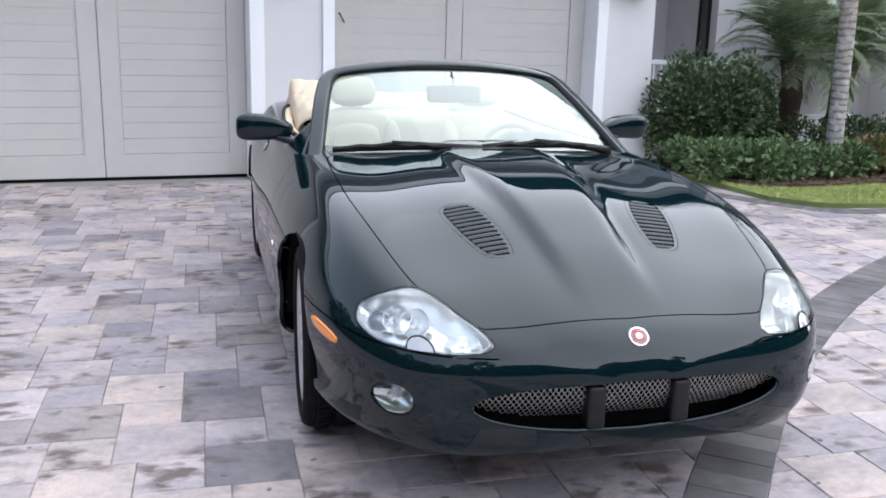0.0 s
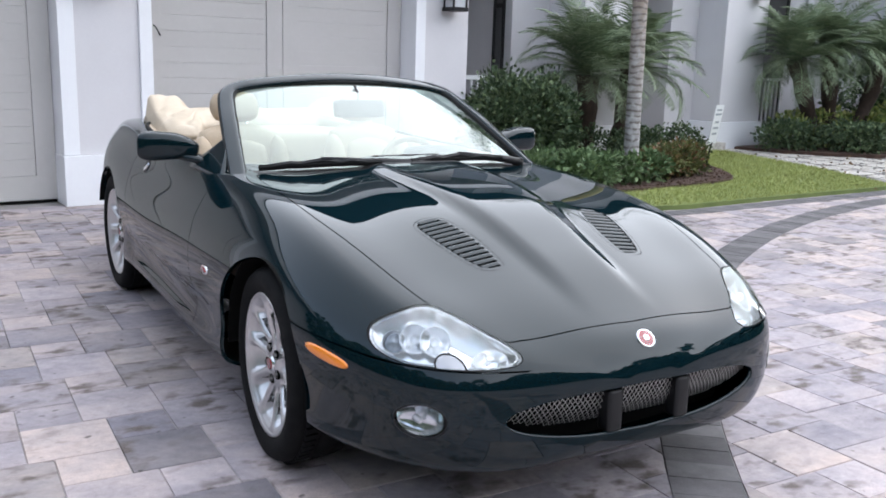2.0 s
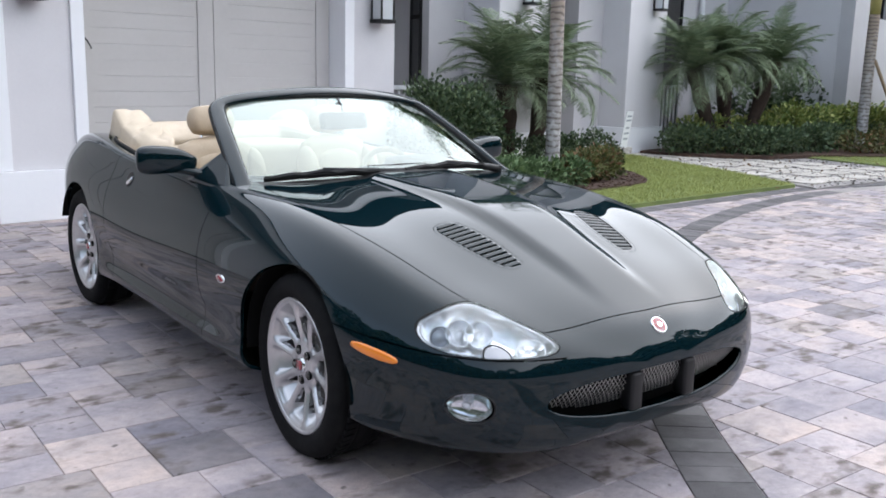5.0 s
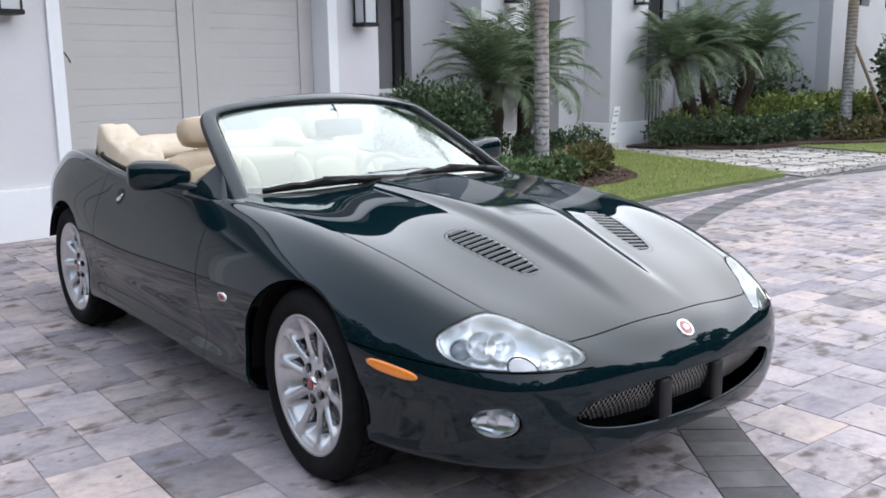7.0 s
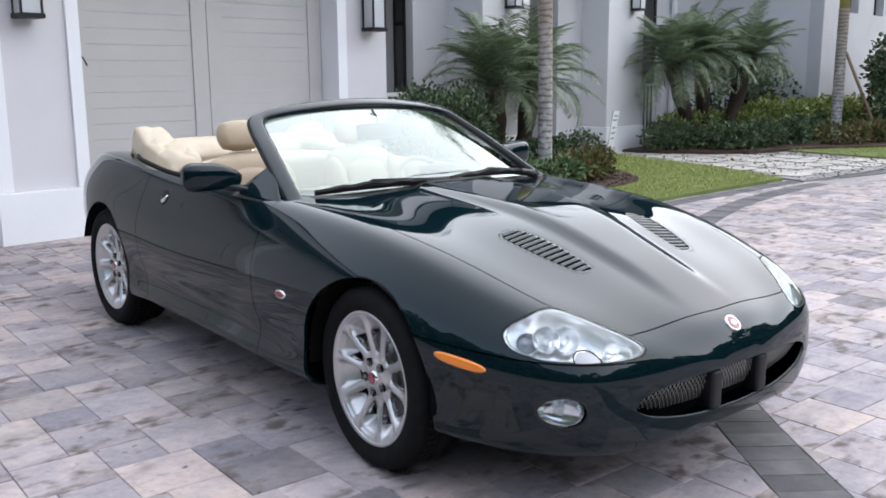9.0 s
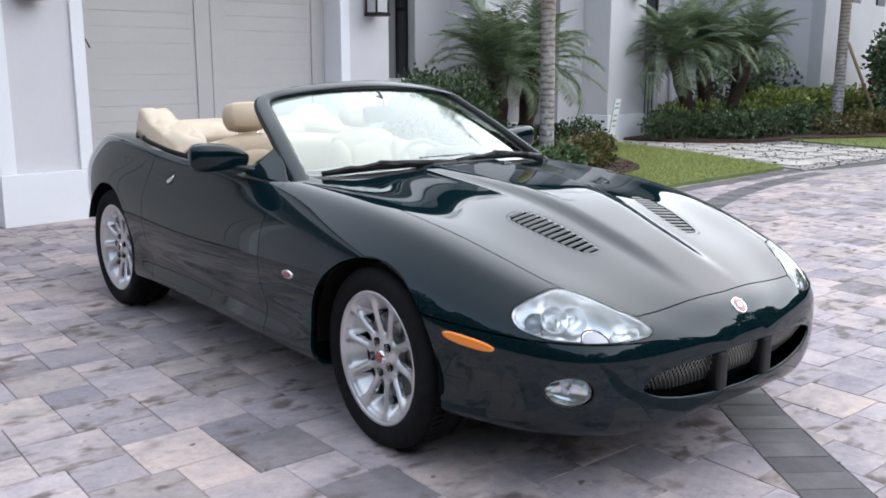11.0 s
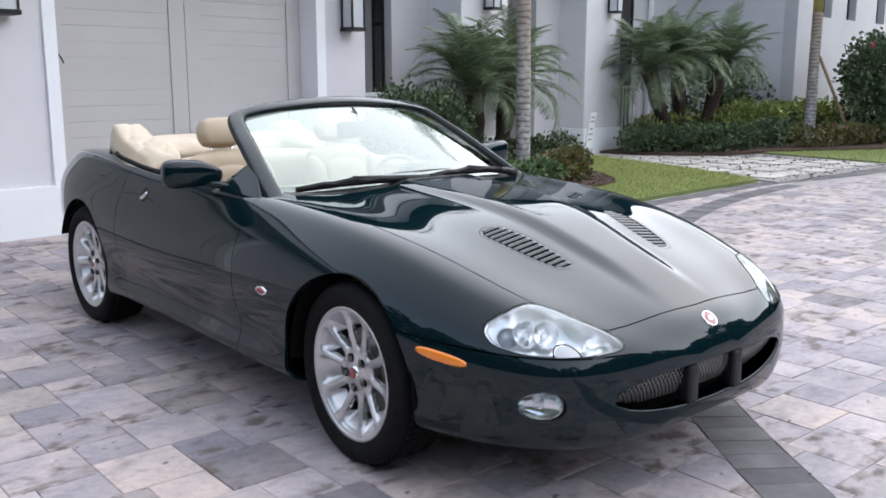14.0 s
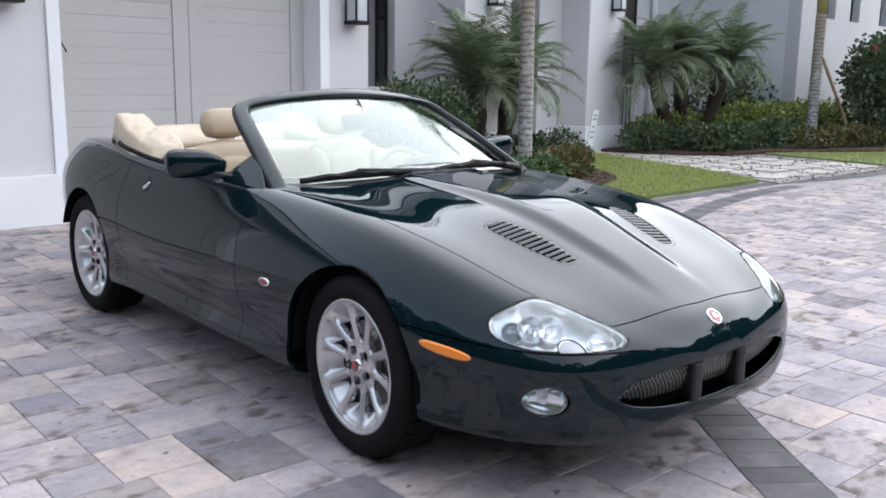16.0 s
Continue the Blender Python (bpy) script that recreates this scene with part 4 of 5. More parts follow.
# bonnet vents
for sx in (-1, 1):
    v = panel("bonnet_vent", pick((label == "vent") & ((mids[:, 0] > 0) == (sx > 0))), "paint", car, "oval louvred bonnet vent with dark slots", .006)
    part("vent_tray", sheet(lambda a, b: Vector((sx * (.225 + .21 * a), .40 + .39 * b, hit_skin(sx * (.225 + .21 * a), None, .40 + .39 * b)[0].z - .022)), 8, 10), "dark", v)
    for a_, b_ in SLATS:
        def louvre(s, t, a_=a_, b_=b_):
            q = a_ + (b_ - a_) * s
            y = q[1] - .0062 + .0124 * t
            return Vector((sx * q[0], y, hit_skin(sx * q[0], None, y)[0].z - .0035 * (1 - t) ** 2 - .0012))
        part("slat", sheet(louvre, 16, 5, .003), "paint", v, "", True)


# round wheels
def build_wheel(face):
    """Alloy wheel with its axle along x; face -1 looks towards -x."""
    R, r = .338, .232
    w = part("wheel", revolve([(.242, -.100), (.249, -.107), (.246, -.112), (.236, -.108), (.228, -.096), (.218, -.03), (.205, .08), (.222, .095), (.238, .10)], 64), "alloy", car, "silver alloy wheel with ten paired spokes", True)
    part("tyre", revolve([(.242, -.100), (.252, -.112), (.272, -.121), (.295, -.123), (.318, -.116), (.330, -.100), (.334, -.085), (.334, -.066), (.330, -.064), (.330, -.058), (.336, -.056), (.338, -.02), (.331, -.018), (.331, -.008), (.338, -.006), (.338, .05), (.331, .052), (.331, .06), (.336, .062), (.330, .10), (.30, .12), (.25, .11), (.238, .10)], 72), "tyre", w, "black low-profile tyre", True)
    tread = bmesh.new()
    for i in range(72):
        add_box(tread, -.113, -.070, -.0105, .0105, .322, .3355, Matrix.Rotation(2 * math.pi * i / 72, 4, 'X') @ Matrix.Rotation(.12, 4, 'Y'))
    part("tread", tread, "tyre", w)
    # one-piece face: a dished disc with ten teardrop windows
    disc = bmesh.new()
    lay_ = disc.verts.layers.float_vector.new("skin")
    rad = np.linspace(.02, .236, 34)
    dish = np.interp(rad, [.0, .06, .085, .13, .18, .22, .236], [-.078, -.079, -.078, -.088, -.097, -.103, -.106])
    slope = np.gradient(dish, rad)
    ring_ = [[disc.verts.new((d, r_ * math.cos(q), r_ * math.sin(q))) for q in np.linspace(0, 2 * math.pi, 160, endpoint=False)] for r_, d in zip(rad, dish)]
    for row, sl in zip(ring_, slope):
        for v_ in row:
            r_ = math.hypot(v_.co.y, v_.co.z)
            v_[lay_] = Vector((-1, sl * v_.co.y / r_, sl * v_.co.z / r_)).normalized()
    for r0, r1 in zip(ring_, ring_[1:]):
        for j in range(160):
            disc.faces.new((r0[j], r0[(j + 1) % 160], r1[(j + 1) % 160], r1[j]))

    def windows(p):
        best = np.full(len(p), 1.0)
        for i in range(10):
            a = math.radians(36 * i + 18)
            inner = i % 2 == 0
            u = p[:, 1] * math.cos(a) + p[:, 2] * math.sin(a)
            w_ = -p[:, 1] * math.sin(a) + p[:, 2] * math.cos(a)
            r0, r1, k0, k1 = (.112, .191, .018, .041) if inner else (.117, .188, .022, .049)
            t = np.clip((u - r0) / (r1 - r0), 0, 1)
            best = np.minimum(best, np.hypot(u - r0 - t * (r1 - r0), w_) - (k0 + (k1 - k0) * t ** .8))
        return np.maximum(best, np.hypot(p[:, 1], p[:, 2]) - .217)

    scoop = lambda p: np.hypot(p[:, 1], p[:, 2]) - .176
    cut(disc, windows)
    cut(disc, lambda p: np.where(windows(p) < .004, scoop(p), 1.0))
    depth = windows(np.array([v_.co[:] for v_ in disc.verts]))
    for v_, d_ in zip(disc.verts, depth):
        if -.001 < d_ < .016:
            v_.co.x += .011 * (1 - max(d_, 0) / .016) ** 2
        elif d_ <= -.001:
            v_.co.x += .011 + .050 * min(1.0, -d_ / .008) * max(0.0, (.217 - math.hypot(v_.co.y, v_.co.z)) / .041) ** .8
    disc.normal_update()
    for v_ in disc.verts:
        v_[lay_] = v_.normal if v_.normal.x < 0 else -v_.normal
    fl = list(disc.faces)
    at_ = np.array([f.calc_center_median()[:] for f in fl])
    solid = (windows(at_) > 0) | (scoop(at_) > 0)
    panel("spokes", [f for f, ok in zip(fl, solid) if ok], "alloy", w, "", .034, 0.0, lay_)
    for i in range(5):
        a = math.radians(72 * i + 54)
        part("wheel_nut", revolve([(.001, -.012), (.009, -.011), (.011, .0), (.011, .02)], 6), "steel", w).matrix_local = pose(-.082, .057 * math.cos(a), .057 * math.sin(a))
        part("nut_recess", revolve([(.017, -.0865), (.0165, -.075), (.001, -.074)], 16), "dark", w).matrix_local = pose(.0, .057 * math.cos(a), .057 * math.sin(a))
    part("hub", revolve([(.001, -.083), (.03, -.085), (.062, -.082), (.080, -.074), (.083, -.04), (.06, .0)], 40), "alloy", w, "", True)
    part("centre_cap", revolve([(.001, -.094), (.018, -.094), (.026, -.091), (.029, -.082)], 28), "chrome", w, "chrome centre cap", True)
    part("cap_badge", revolve([(.001, -.0985), (.0195, -.0975), (.020, -.090)], 24), "red", w, "red enamel cap badge")
    part("brake_disc", revolve([(.06, -.035), (.158, -.035), (.158, -.012), (.06, -.012)], 40), "steel", w, "steel brake disc", True)
    part("brake_backing", revolve([(.03, .03), (.175, .035)], 32), "dark", w)
    return w


rim = build_wheel(-1)
rim.matrix_local = pose(-.760, .93, .338, 0, 0, -3) @ pose(0, 0, 0, 7, 0, 0)
for x, y, z, turn, spin in ((-.750, 3.518, .340, 0, 31), (.748, .93, .338, 180, 12), (.745, 3.518, .340, 180, 50)):
    copy_thing(rim, pose(x, y, z, 0, 0, turn) @ pose(0, 0, 0, spin, 0, 0))
for y, z, r in WHEELS:
    low_ = -4 if y < 2 else 20   # the tail ends high behind the rear wheel
    for sx in (-1, 1):
        part("arch_liner", sheet(lambda a, b: Vector((sx * (.885 - .39 * min(1, b * 1.5)), y + (r + .005) * (1 - max(0, b * 3 - 2)) * math.cos(math.radians(low_ + (184 - low_) * a)), z + (r + .005) * (1 - max(0, b * 3 - 2)) * math.sin(math.radians(low_ + (184 - low_) * a)))), 40, 9), "dark", car, "black wheel arch liner", True)

# grille
NOSE_Y = lambda x: TREE.ray_cast(Vector((x, -1, .46)), Vector((0, 1, 0)))[0].y
g = part("grille", sheet(lambda a, b: Vector(((a - .5) * 1.10, NOSE_Y((a - .5) * 1.04) + .19 - .03 * b, .24 + .27 * b)), 30, 4), "dark", car, "black grille backing", True)
plan = {round(x, 3): NOSE_Y(x) for x in np.linspace(-.52, .52, 105)}
px, py = np.array(sorted(plan)), np.array([plan[q] for q in sorted(plan)])
mesh_y = lambda x, z: float(np.interp(x, px, py)) + .034 + .05 * max(0, (.425 - z) / .1) ** 2


def wires():
    verts, quads = [], []
    for k in range(-2, 66):
        for slant in (-1, 1):
            pts = []
            for z in np.linspace(.345, .462, 11):
                x = -.53 + k * .0170 + slant * (z - .40) * .75
                if abs(x) < .498 and z < .458 - .30 * max(0, abs(x) - .25) ** 1.6 and outline_distance(MOUTH, np.array([(x, z)]))[0] < (.004 if z > .385 else -.014):
                    pts.append((x, mesh_y(x, z) + (.0012 if slant > 0 else -.0012), z))
            for a, b in zip(pts, pts[1:]):
                i = len(verts)
                for p in (a, b):
                    verts.extend(((p[0] - .0014, p[1] - .0006, p[2]), (p[0] + .0014, p[1] - .0006, p[2]), (p[0], p[1] + .001, p[2])))
                quads.extend(((i, i + 1, i + 4, i + 3), (i + 1, i + 2, i + 5, i + 4), (i + 2, i, i + 3, i + 5)))
    return verts, quads


raw("grille_mesh", *wires(), "mesh_metal", g, "woven stainless steel grille mesh")
for x in (-.134, .134):
    yy = float(np.interp(x, px, py))
    part("overrider", box(x - .028, x + .028, yy + .006, yy + .06, .318, .450, bevel=.012), "satin", car, "charcoal upright in the grille mouth", True)

lip = sorted(q for q in MOUTH if q[1] < .40)
part("mouth_lip", tube([TREE.ray_cast(Vector((x, -1, z)), Vector((0, 1, 0)))[0] + Vector((0, .008, .001)) for x, z in lip], .0065, 8), "paint", car, "rolled dark green lip under the grille", True)

# badges, lamps and handles
y0, n0 = hit_skin(0.0, .577)
b = part("bonnet_badge", revolve([(.0315, .006), (.0315, -.003), (.0295, -.0055), (.0265, -.0045)], 40), "chrome", car, "round enamel nose badge with chrome rim", True)
turn = n0.to_track_quat('-X', 'Z').to_matrix().to_4x4()
b.matrix_local = Matrix.Translation(y0) @ turn
part("badge_ring", revolve([(.0268, -.0042), (.0205, -.0052)], 32), "red", b)
part("badge_field", revolve([(.0205, -.0050), (.0165, -.0056), (.001, -.0060)], 32), "red", b)
part("badge_face", revolve([(.0118, -.0062), (.009, -.0082), (.001, -.0092)], 7), "chrome", b)
for q in range(14):
    if q % 7 < 5:
        bars = bmesh.new()
        add_box(bars, -.0055, -.0045, -.0012, .0012, .019, .0225, Matrix.Rotation(2 * math.pi * q / 14, 4, 'X'))
        part("badge_bar", bars, "ink", b)


def on_side(y, z, sx=-1):
    p = TREE.ray_cast(Vector((sx * 2, y, z)), Vector((-sx, 0, 0)))
    return p[0], p[1]


def patch(outline, sx, proud, name, material, parent, text=""):
    """A thin raised plate on the car's flank with an outline in (y, z)."""
    bm = bmesh.new()
    c = np.mean(outline, axis=0)
    rings = []
    for k, h in ((1.0, -.002), (1.0, proud * .6), (.86, proud), (.45, proud * 1.25)):
        ring = []
        for q in outline:
            y, z = c + (np.array(q) - c) * k
            p, n = on_side(y, z, sx)
            ring.append(bm.verts.new(p + Vector((sx * h, 0, 0))))
        rings.append(ring)
    for r0, r1 in zip(rings, rings[1:]):
        for j in range(len(r0)):
            bm.faces.new((r0[j], r0[(j + 1) % len(r0)], r1[(j + 1) % len(r0)], r1[j]))
    bm.faces.new(rings[-1])
    bmesh.ops.recalc_face_normals(bm, faces=bm.faces)
    return part(name, bm, material, parent, text, True)


def oval(y, z, a, b, tilt=0.0, n=28, power=1.0):
    out = []
    for q in np.linspace(0, 2 * math.pi, n, endpoint=False):
        c, s = math.cos(q), math.sin(q)
        u, v = a * math.copysign(abs(c) ** power, c), b * math.copysign(abs(s) ** power, s)
        out.append((y + u * math.cos(tilt) - v * math.sin(tilt), z + u * math.sin(tilt) + v * math.cos(tilt)))
    return out


for sx in (-1, 1):
    patch(oval(.449, .5175, .094, .0165, math.radians(7), 36, .8), sx, .006, "side_marker", "amber", car, "amber side marker lens")
    w = patch(oval(1.44, .568, .040, .0175), sx, .005, "wing_badge", "chrome", car, "oval chrome and red wing badge")
    patch(oval(1.44, .568, .033, .0128), sx, .0070, "badge_field", "red", w)
    h = patch(oval(2.709, .821, .042, .036), sx, .003, "door_handle", "black", car, "round black and chrome door handle")
    patch([q for q in oval(2.709, .821, .032, .027, math.radians(-25), 36) if q[1] - .821 < -.4 * (q[0] - 2.709) + .002], sx, .008, "handle_flap", "chrome", h, "chrome handle flap")
    # headlamp: bowl behind a clear cover
    lamp = panel("headlamp", pick((label == "lamp") & ((mids[:, 0] > 0) == (sx > 0))), "lamp_glass", car, "clear headlamp with chrome reflector", 0, .002)
    lamp.visible_shadow = False
    panel("reflector", pick((label == "lamp") & ((mids[:, 0] > 0) == (sx > 0))), "reflector", lamp, "chrome lamp reflector", -.066, -.070)
    for x, z, rad, deep, kind in ((.636, .620, .044, .032, "main"), (.684, .622, .043, .036, "main"), (.735, .607, .034, .036, "projector"), (.515, .573, .036, .030, "turn")):
        p, n = hit_skin(sx * x, z)
        axis = (n * .70 + Vector((0, -1, 0)) * .30).normalized()
        at = Matrix.Translation(p - n * deep) @ axis.to_track_quat('-X', 'Z').to_matrix().to_4x4()
        if kind == "turn":
            at = at @ Matrix.Diagonal((1, 1.45, .95, 1))
        bowl = part("lamp_bowl", revolve([(rad * 1.05, .004), (rad * 1.05, -.002), (rad * 1.01, -.003), (rad * .97, .0), (rad * .88, .016), (rad * .6, .030), (rad * .25, .036), (.001, .036)], 40), "reflector", lamp, "", True)
        bowl.matrix_local = at
        if kind == "main":
            bulb = part("lamp_bulb", revolve([(.001, -.004), (rad * .30, .0), (rad * .36, .012), (rad * .30, .034)], 20), "lens", bowl, "", True)
        elif kind == "projector":
            part("projector_lens", revolve([(.001, -.010), (rad * .4, -.007), (rad * .7, .002), (rad * .82, .012)], 28), "projector", bowl, "dark projector lens", True)
        else:
            part("lamp_bulb", revolve([(.001, .004), (rad * .2, .008), (rad * .22, .034)], 16), "lens", bowl, "", True)
    inner = [LAMP[i] + (np.mean(LAMP, axis=0) - LAMP[i]) * .055 for i in range(len(LAMP))]
    part("lamp_bezel", tube([hit_skin(sx * q[0], q[1])[0] + Vector((0, .008, -.003)) for q in inner], .0022, 6, True), "chrome", lamp, "chrome bezel inside the lamp", True)
    cap = [hit_skin(sx * (.628 + .035 * math.cos(q)), .549 + .033 * math.sin(q))[0] + Vector((0, -.004, 0)) for q in np.linspace(-.1, math.pi + .1, 20)]
    part("washer_trim", tube(cap, .0026, 6), "rubber", lamp)
    part("washer_cap", sheet(lambda a, b: hit_skin(sx * (.628 + .033 * b * math.cos(a * math.pi)), .548 + .031 * b * math.sin(a * math.pi))[0] + Vector((0, -.005 - .004 * (1 - b), 0)), 16, 5), "washer", lamp, "small grey headlamp washer cap", True)
    # fog lamp
    p, n = hit_skin(sx * .698, .395)
    f = part("fog_lamp", sheet(lambda a, b: hit_skin(sx * (.698 + .051 * b * math.cos(2 * math.pi * a)), .395 + .0485 * b * math.sin(2 * math.pi * a))[0] + Vector((0, .006 - .016 * (1 - b * b), 0)), 36, 8), "lamp_glass", car, "round clear fog lamp", True)
    f.visible_shadow = False
    part("fog_bowl", sheet(lambda a, b: hit_skin(sx * (.698 + .051 * b * math.cos(2 * math.pi * a)), .395 + .0485 * b * math.sin(2 * math.pi * a))[0] + Vector((0, .012 + .035 * (1 - b * b), 0)), 36, 8), "fog_glass", f, "", True)
    part("fog_rim", tube([hit_skin(sx * (.698 + .053 * math.cos(q)), .395 + .050 * math.sin(q))[0] + Vector((0, .002, 0)) for q in np.linspace(0, 2 * math.pi, 36, endpoint=False)], .0035, 6, True), "black", f)
    part("fog_bulb", revolve([(.001, -.012), (.011, -.008), (.012, .015)], 14), "lens", f, "", True).matrix_local = Matrix.Translation((p.x, p.y + .025, p.z)) @ pose(0, 0, 0, 0, 0, 90)
    # mirror
    bm = bmesh.new()
    bmesh.ops.create_uvsphere(bm, u_segments=36, v_segments=24, radius=1)
    for v in bm.verts:
        c = v.co
        q = [math.copysign(abs(t) ** .52, t) for t in c]
        taper = .86 + .14 * q[0]
        if q[2] > 0 and q[0] < 0:
            q[2] *= 1 - .70 * (-q[0]) ** 2.2
        v.co = Vector((sx * q[0] * .130, q[1] * .064 * taper, q[2] * .064 * (taper + .05)))
    if sx < 0:
        bmesh.ops.reverse_faces(bm, faces=bm.faces)
    mir = part("door_mirror", bm, "paint", car, "dark green door mirror", True)
    mir.matrix_local = pose(sx * .905, 2.045, .980, 0, 0, sx * 16)
    part("mirror_stalk", sweep([Vector((-sx * .20, -.045, -.070)), Vector((-sx * .10, -.02, -.050)), Vector((0, 0, -.030))], [Vector((0, 0, 1))] * 3, .032, .018, 10, .7), "paint", mir, "", True)
    part("mirror_glass", box(min(-.03 * sx, .105 * sx), max(-.03 * sx, .105 * sx), .050, .060, -.036, .034, bevel=.003), "chrome", mir)
    q = sheet(lambda a, b: Vector((sx * .772, 1.66, .865)).lerp(Vector((sx * .812, 2.03, .885)), a).lerp(Vector((sx * .680, 1.885, 1.030)), b * .985), 8, 8, .014)
    part("quarter_panel", q, "paint", car, "dark green quarter panel ahead of the door top", True)

# ---- car interior ----
rim3 = []
for q in COCKPIT:
    p = hit_skin(q[0], None, q[1])[0]
    rim3.append(p)
centre = Vector((0, 2.65, 0))
bm = bmesh.new()
rows = []
for inset, drop in ((0.0, .004), (.02, .0), (.045, -.012), (.060, -.05), (.064, -.16), (.09, -.30), (.10, -.52)):
    ring = []
    for p in rim3:
        d = Vector((centre.x - p.x, (centre.y - p.y) * .55, 0)).normalized()
        ring.append(bm.verts.new(Vector((p.x, p.y, p.z + drop)) + d * inset))
    rows.append(ring)
for r0, r1 in zip(rows, rows[1:]):
    for j in range(len(r0)):
        bm.faces.new((r0[j], r0[(j + 1) % len(r0)], r1[(j + 1) % len(r0)], r1[j]))
bm.faces.new(rows[-1])
bmesh.ops.recalc_face_normals(bm, faces=bm.faces)
part("interior_trim", bm, "cream", car, "cream leather door and side trim", True)
part("cockpit_seal", tube([p + Vector((0, 0, .004)) for p in rim3], .011, 8, True), "rubber", car, "black rubber seal round the cockpit", True)
part("carpet", box(-.62, .62, 1.9, 3.1, .40, .43), "carpet", car)


def cushion(x0, x1, y0, y1, z0, z1, bulge=.25, cuts=9):
    """A soft block: subdivided and rounded."""
    bm = bmesh.new()
    bmesh.ops.create_cube(bm, size=2)
    bmesh.ops.subdivide_edges(bm, edges=bm.edges[:], cuts=cuts, use_grid_fill=True)
    for v in bm.verts:
        x, y, z = v.co
        r = Vector((x * math.sqrt(max(0, 1 - y * y / 2 - z * z / 2 + y * y * z * z / 3)), y * math.sqrt(max(0, 1 - z * z / 2 - x * x / 2 + z * z * x * x / 3)), z * math.sqrt(max(0, 1 - x * x / 2 - y * y / 2 + x * x * y * y / 3))))
        r = v.co.lerp(r, .35 + bulge)
        v.co = Vector(((x0 + x1) / 2 + r.x * (x1 - x0) / 2, (y0 + y1) / 2 + r.y * (y1 - y0) / 2, (z0 + z1) / 2 + r.z * (z1 - z0) / 2))
    return bm


part("dashboard", cushion(-.66, .66, 1.56, 2.02, .62, .925, .1, 12), "cream", car, "pale leather dashboard", True)
part("dash_top", sheet(lambda a, b: Vector(((2 * a - 1) * (.60 - .02 * b), 1.56 + .15 * (2 * a - 1) ** 2 + b * .36, .915 - .02 * b * b)), 20, 8, .02), "cream", car, "", True)
part("instrument_hood", cushion(.20, .56, 1.84, 2.06, .86, .965, .3), "charcoal", car, "dark instrument hood", True)
wheel = part("steering_wheel", tube([(.37 + .180 * math.cos(q), 2.16 + .08 * math.sin(q), .815 + .155 * math.sin(q)) for q in np.linspace(0, 2 * math.pi, 40, endpoint=False)], .016, 10, True), "tan", car, "leather-rimmed steering wheel", True)
part("steering_boss", cushion(.30, .44, 2.12, 2.18, .76, .87, .3, 6), "tan", wheel, "", True)
part("steering_spoke", tube([(.19, 2.16, .81), (.37, 2.15, .815), (.55, 2.16, .81)], .014, 8), "tan", wheel, "", True)


def seat(sx):
    s = part("front_seat", cushion(sx * .365 - .25, sx * .365 + .25, 2.12, 2.66, .42, .60, .15), "tan", car, "tan leather front seat", True)
    lean = pose(sx * .365, 2.66, .50, -16, 0, 0)
    back = part("backrest", cushion(-.235, .235, -.075, .06, -.02, .535, .22, 11), "tan", s, "", True)
    back.matrix_local = lean
    for k in (-1, 1):
        part("bolster", cushion(k * .2 - .055, k * .2 + .055, -.125, .04, .0, .46, .45), "tan", s, "", True).matrix_local = lean
    part("backrest_panel", cushion(-.15, .15, -.092, -.02, .05, .44, .25, 8), "tan", s, "", True).matrix_local = lean
    part("headrest", cushion(-.130, .130, -.078, .052, .538, .702, .34, 11), "tan", s, "rounded tan leather headrest", True).matrix_local = lean
    for k in (-1, 1):
        part("headrest_post", tube([(k * .06, 0, .5), (k * .06, 0, .6)], .007, 8), "chrome", s).matrix_local = lean


seat(-1)
seat(1)
part("rear_seat", cushion(-.60, .60, 2.98, 3.22, .45, .98, .2, 12), "cream", car, "cream leather rear seat back", True)


def cover_point(a, b):
    """The folded hood's cover: a roll across the back, coming forward along each side to a peaked bag."""
    x = 2 * a - 1
    side = abs(x)
    s = soft(.50, .74, side)
    fold = noise.fractal(Vector((x * 3.0, b * 3.0, 1.7)), 1.0, 2.0, 3)
    crease = 1 - abs(noise.noise(Vector((x * 5.0 + 3, b * 4.2 + x, .3)))) * 2
    roll = max(0.0, math.sin(math.pi * b)) ** .45 * .125
    bag = np.interp(b, [0, .06, .2, .45, .68, .80, .86, .93, 1.0], [.0, .058, .072, .098, .138, .190, .200, .13, -.02])
    z = .925 + roll * (1 - s) + float(bag) * s + .006 * fold * (.4 + s) - .009 * max(0.0, crease) ** 4 * (.45 + s)
    y = 3.40 - .34 * s + (.36 + .30 * s) * b + .015 * fold
    return Vector((x * (.678 - .03 * b + .010 * fold), y, z - .14 * soft(.945, 1.0, side) - .03 * soft(.84, .96, side) * (1 - b)))


part("hood_cover", sheet(cover_point, 96, 48, .010), "cream", car, "cream leather cover over the folded soft top", True)
part("hood_stack", cushion(-.60, .60, 3.40, 3.80, .80, 1.0, .2), "canvas", car, "dark folded soft top", True)

# ---- plants and garden ----
rng = np.random.default_rng(7)


def frame_of(d):
    """Two unit vectors across each direction."""
    d = d / (np.linalg.norm(d, axis=1)[:, None] + 1e-9)
    r = rng.normal(size=d.shape)
    a = np.cross(d, r)
    a /= np.linalg.norm(a, axis=1)[:, None] + 1e-9
    return d, a, np.cross(d, a)


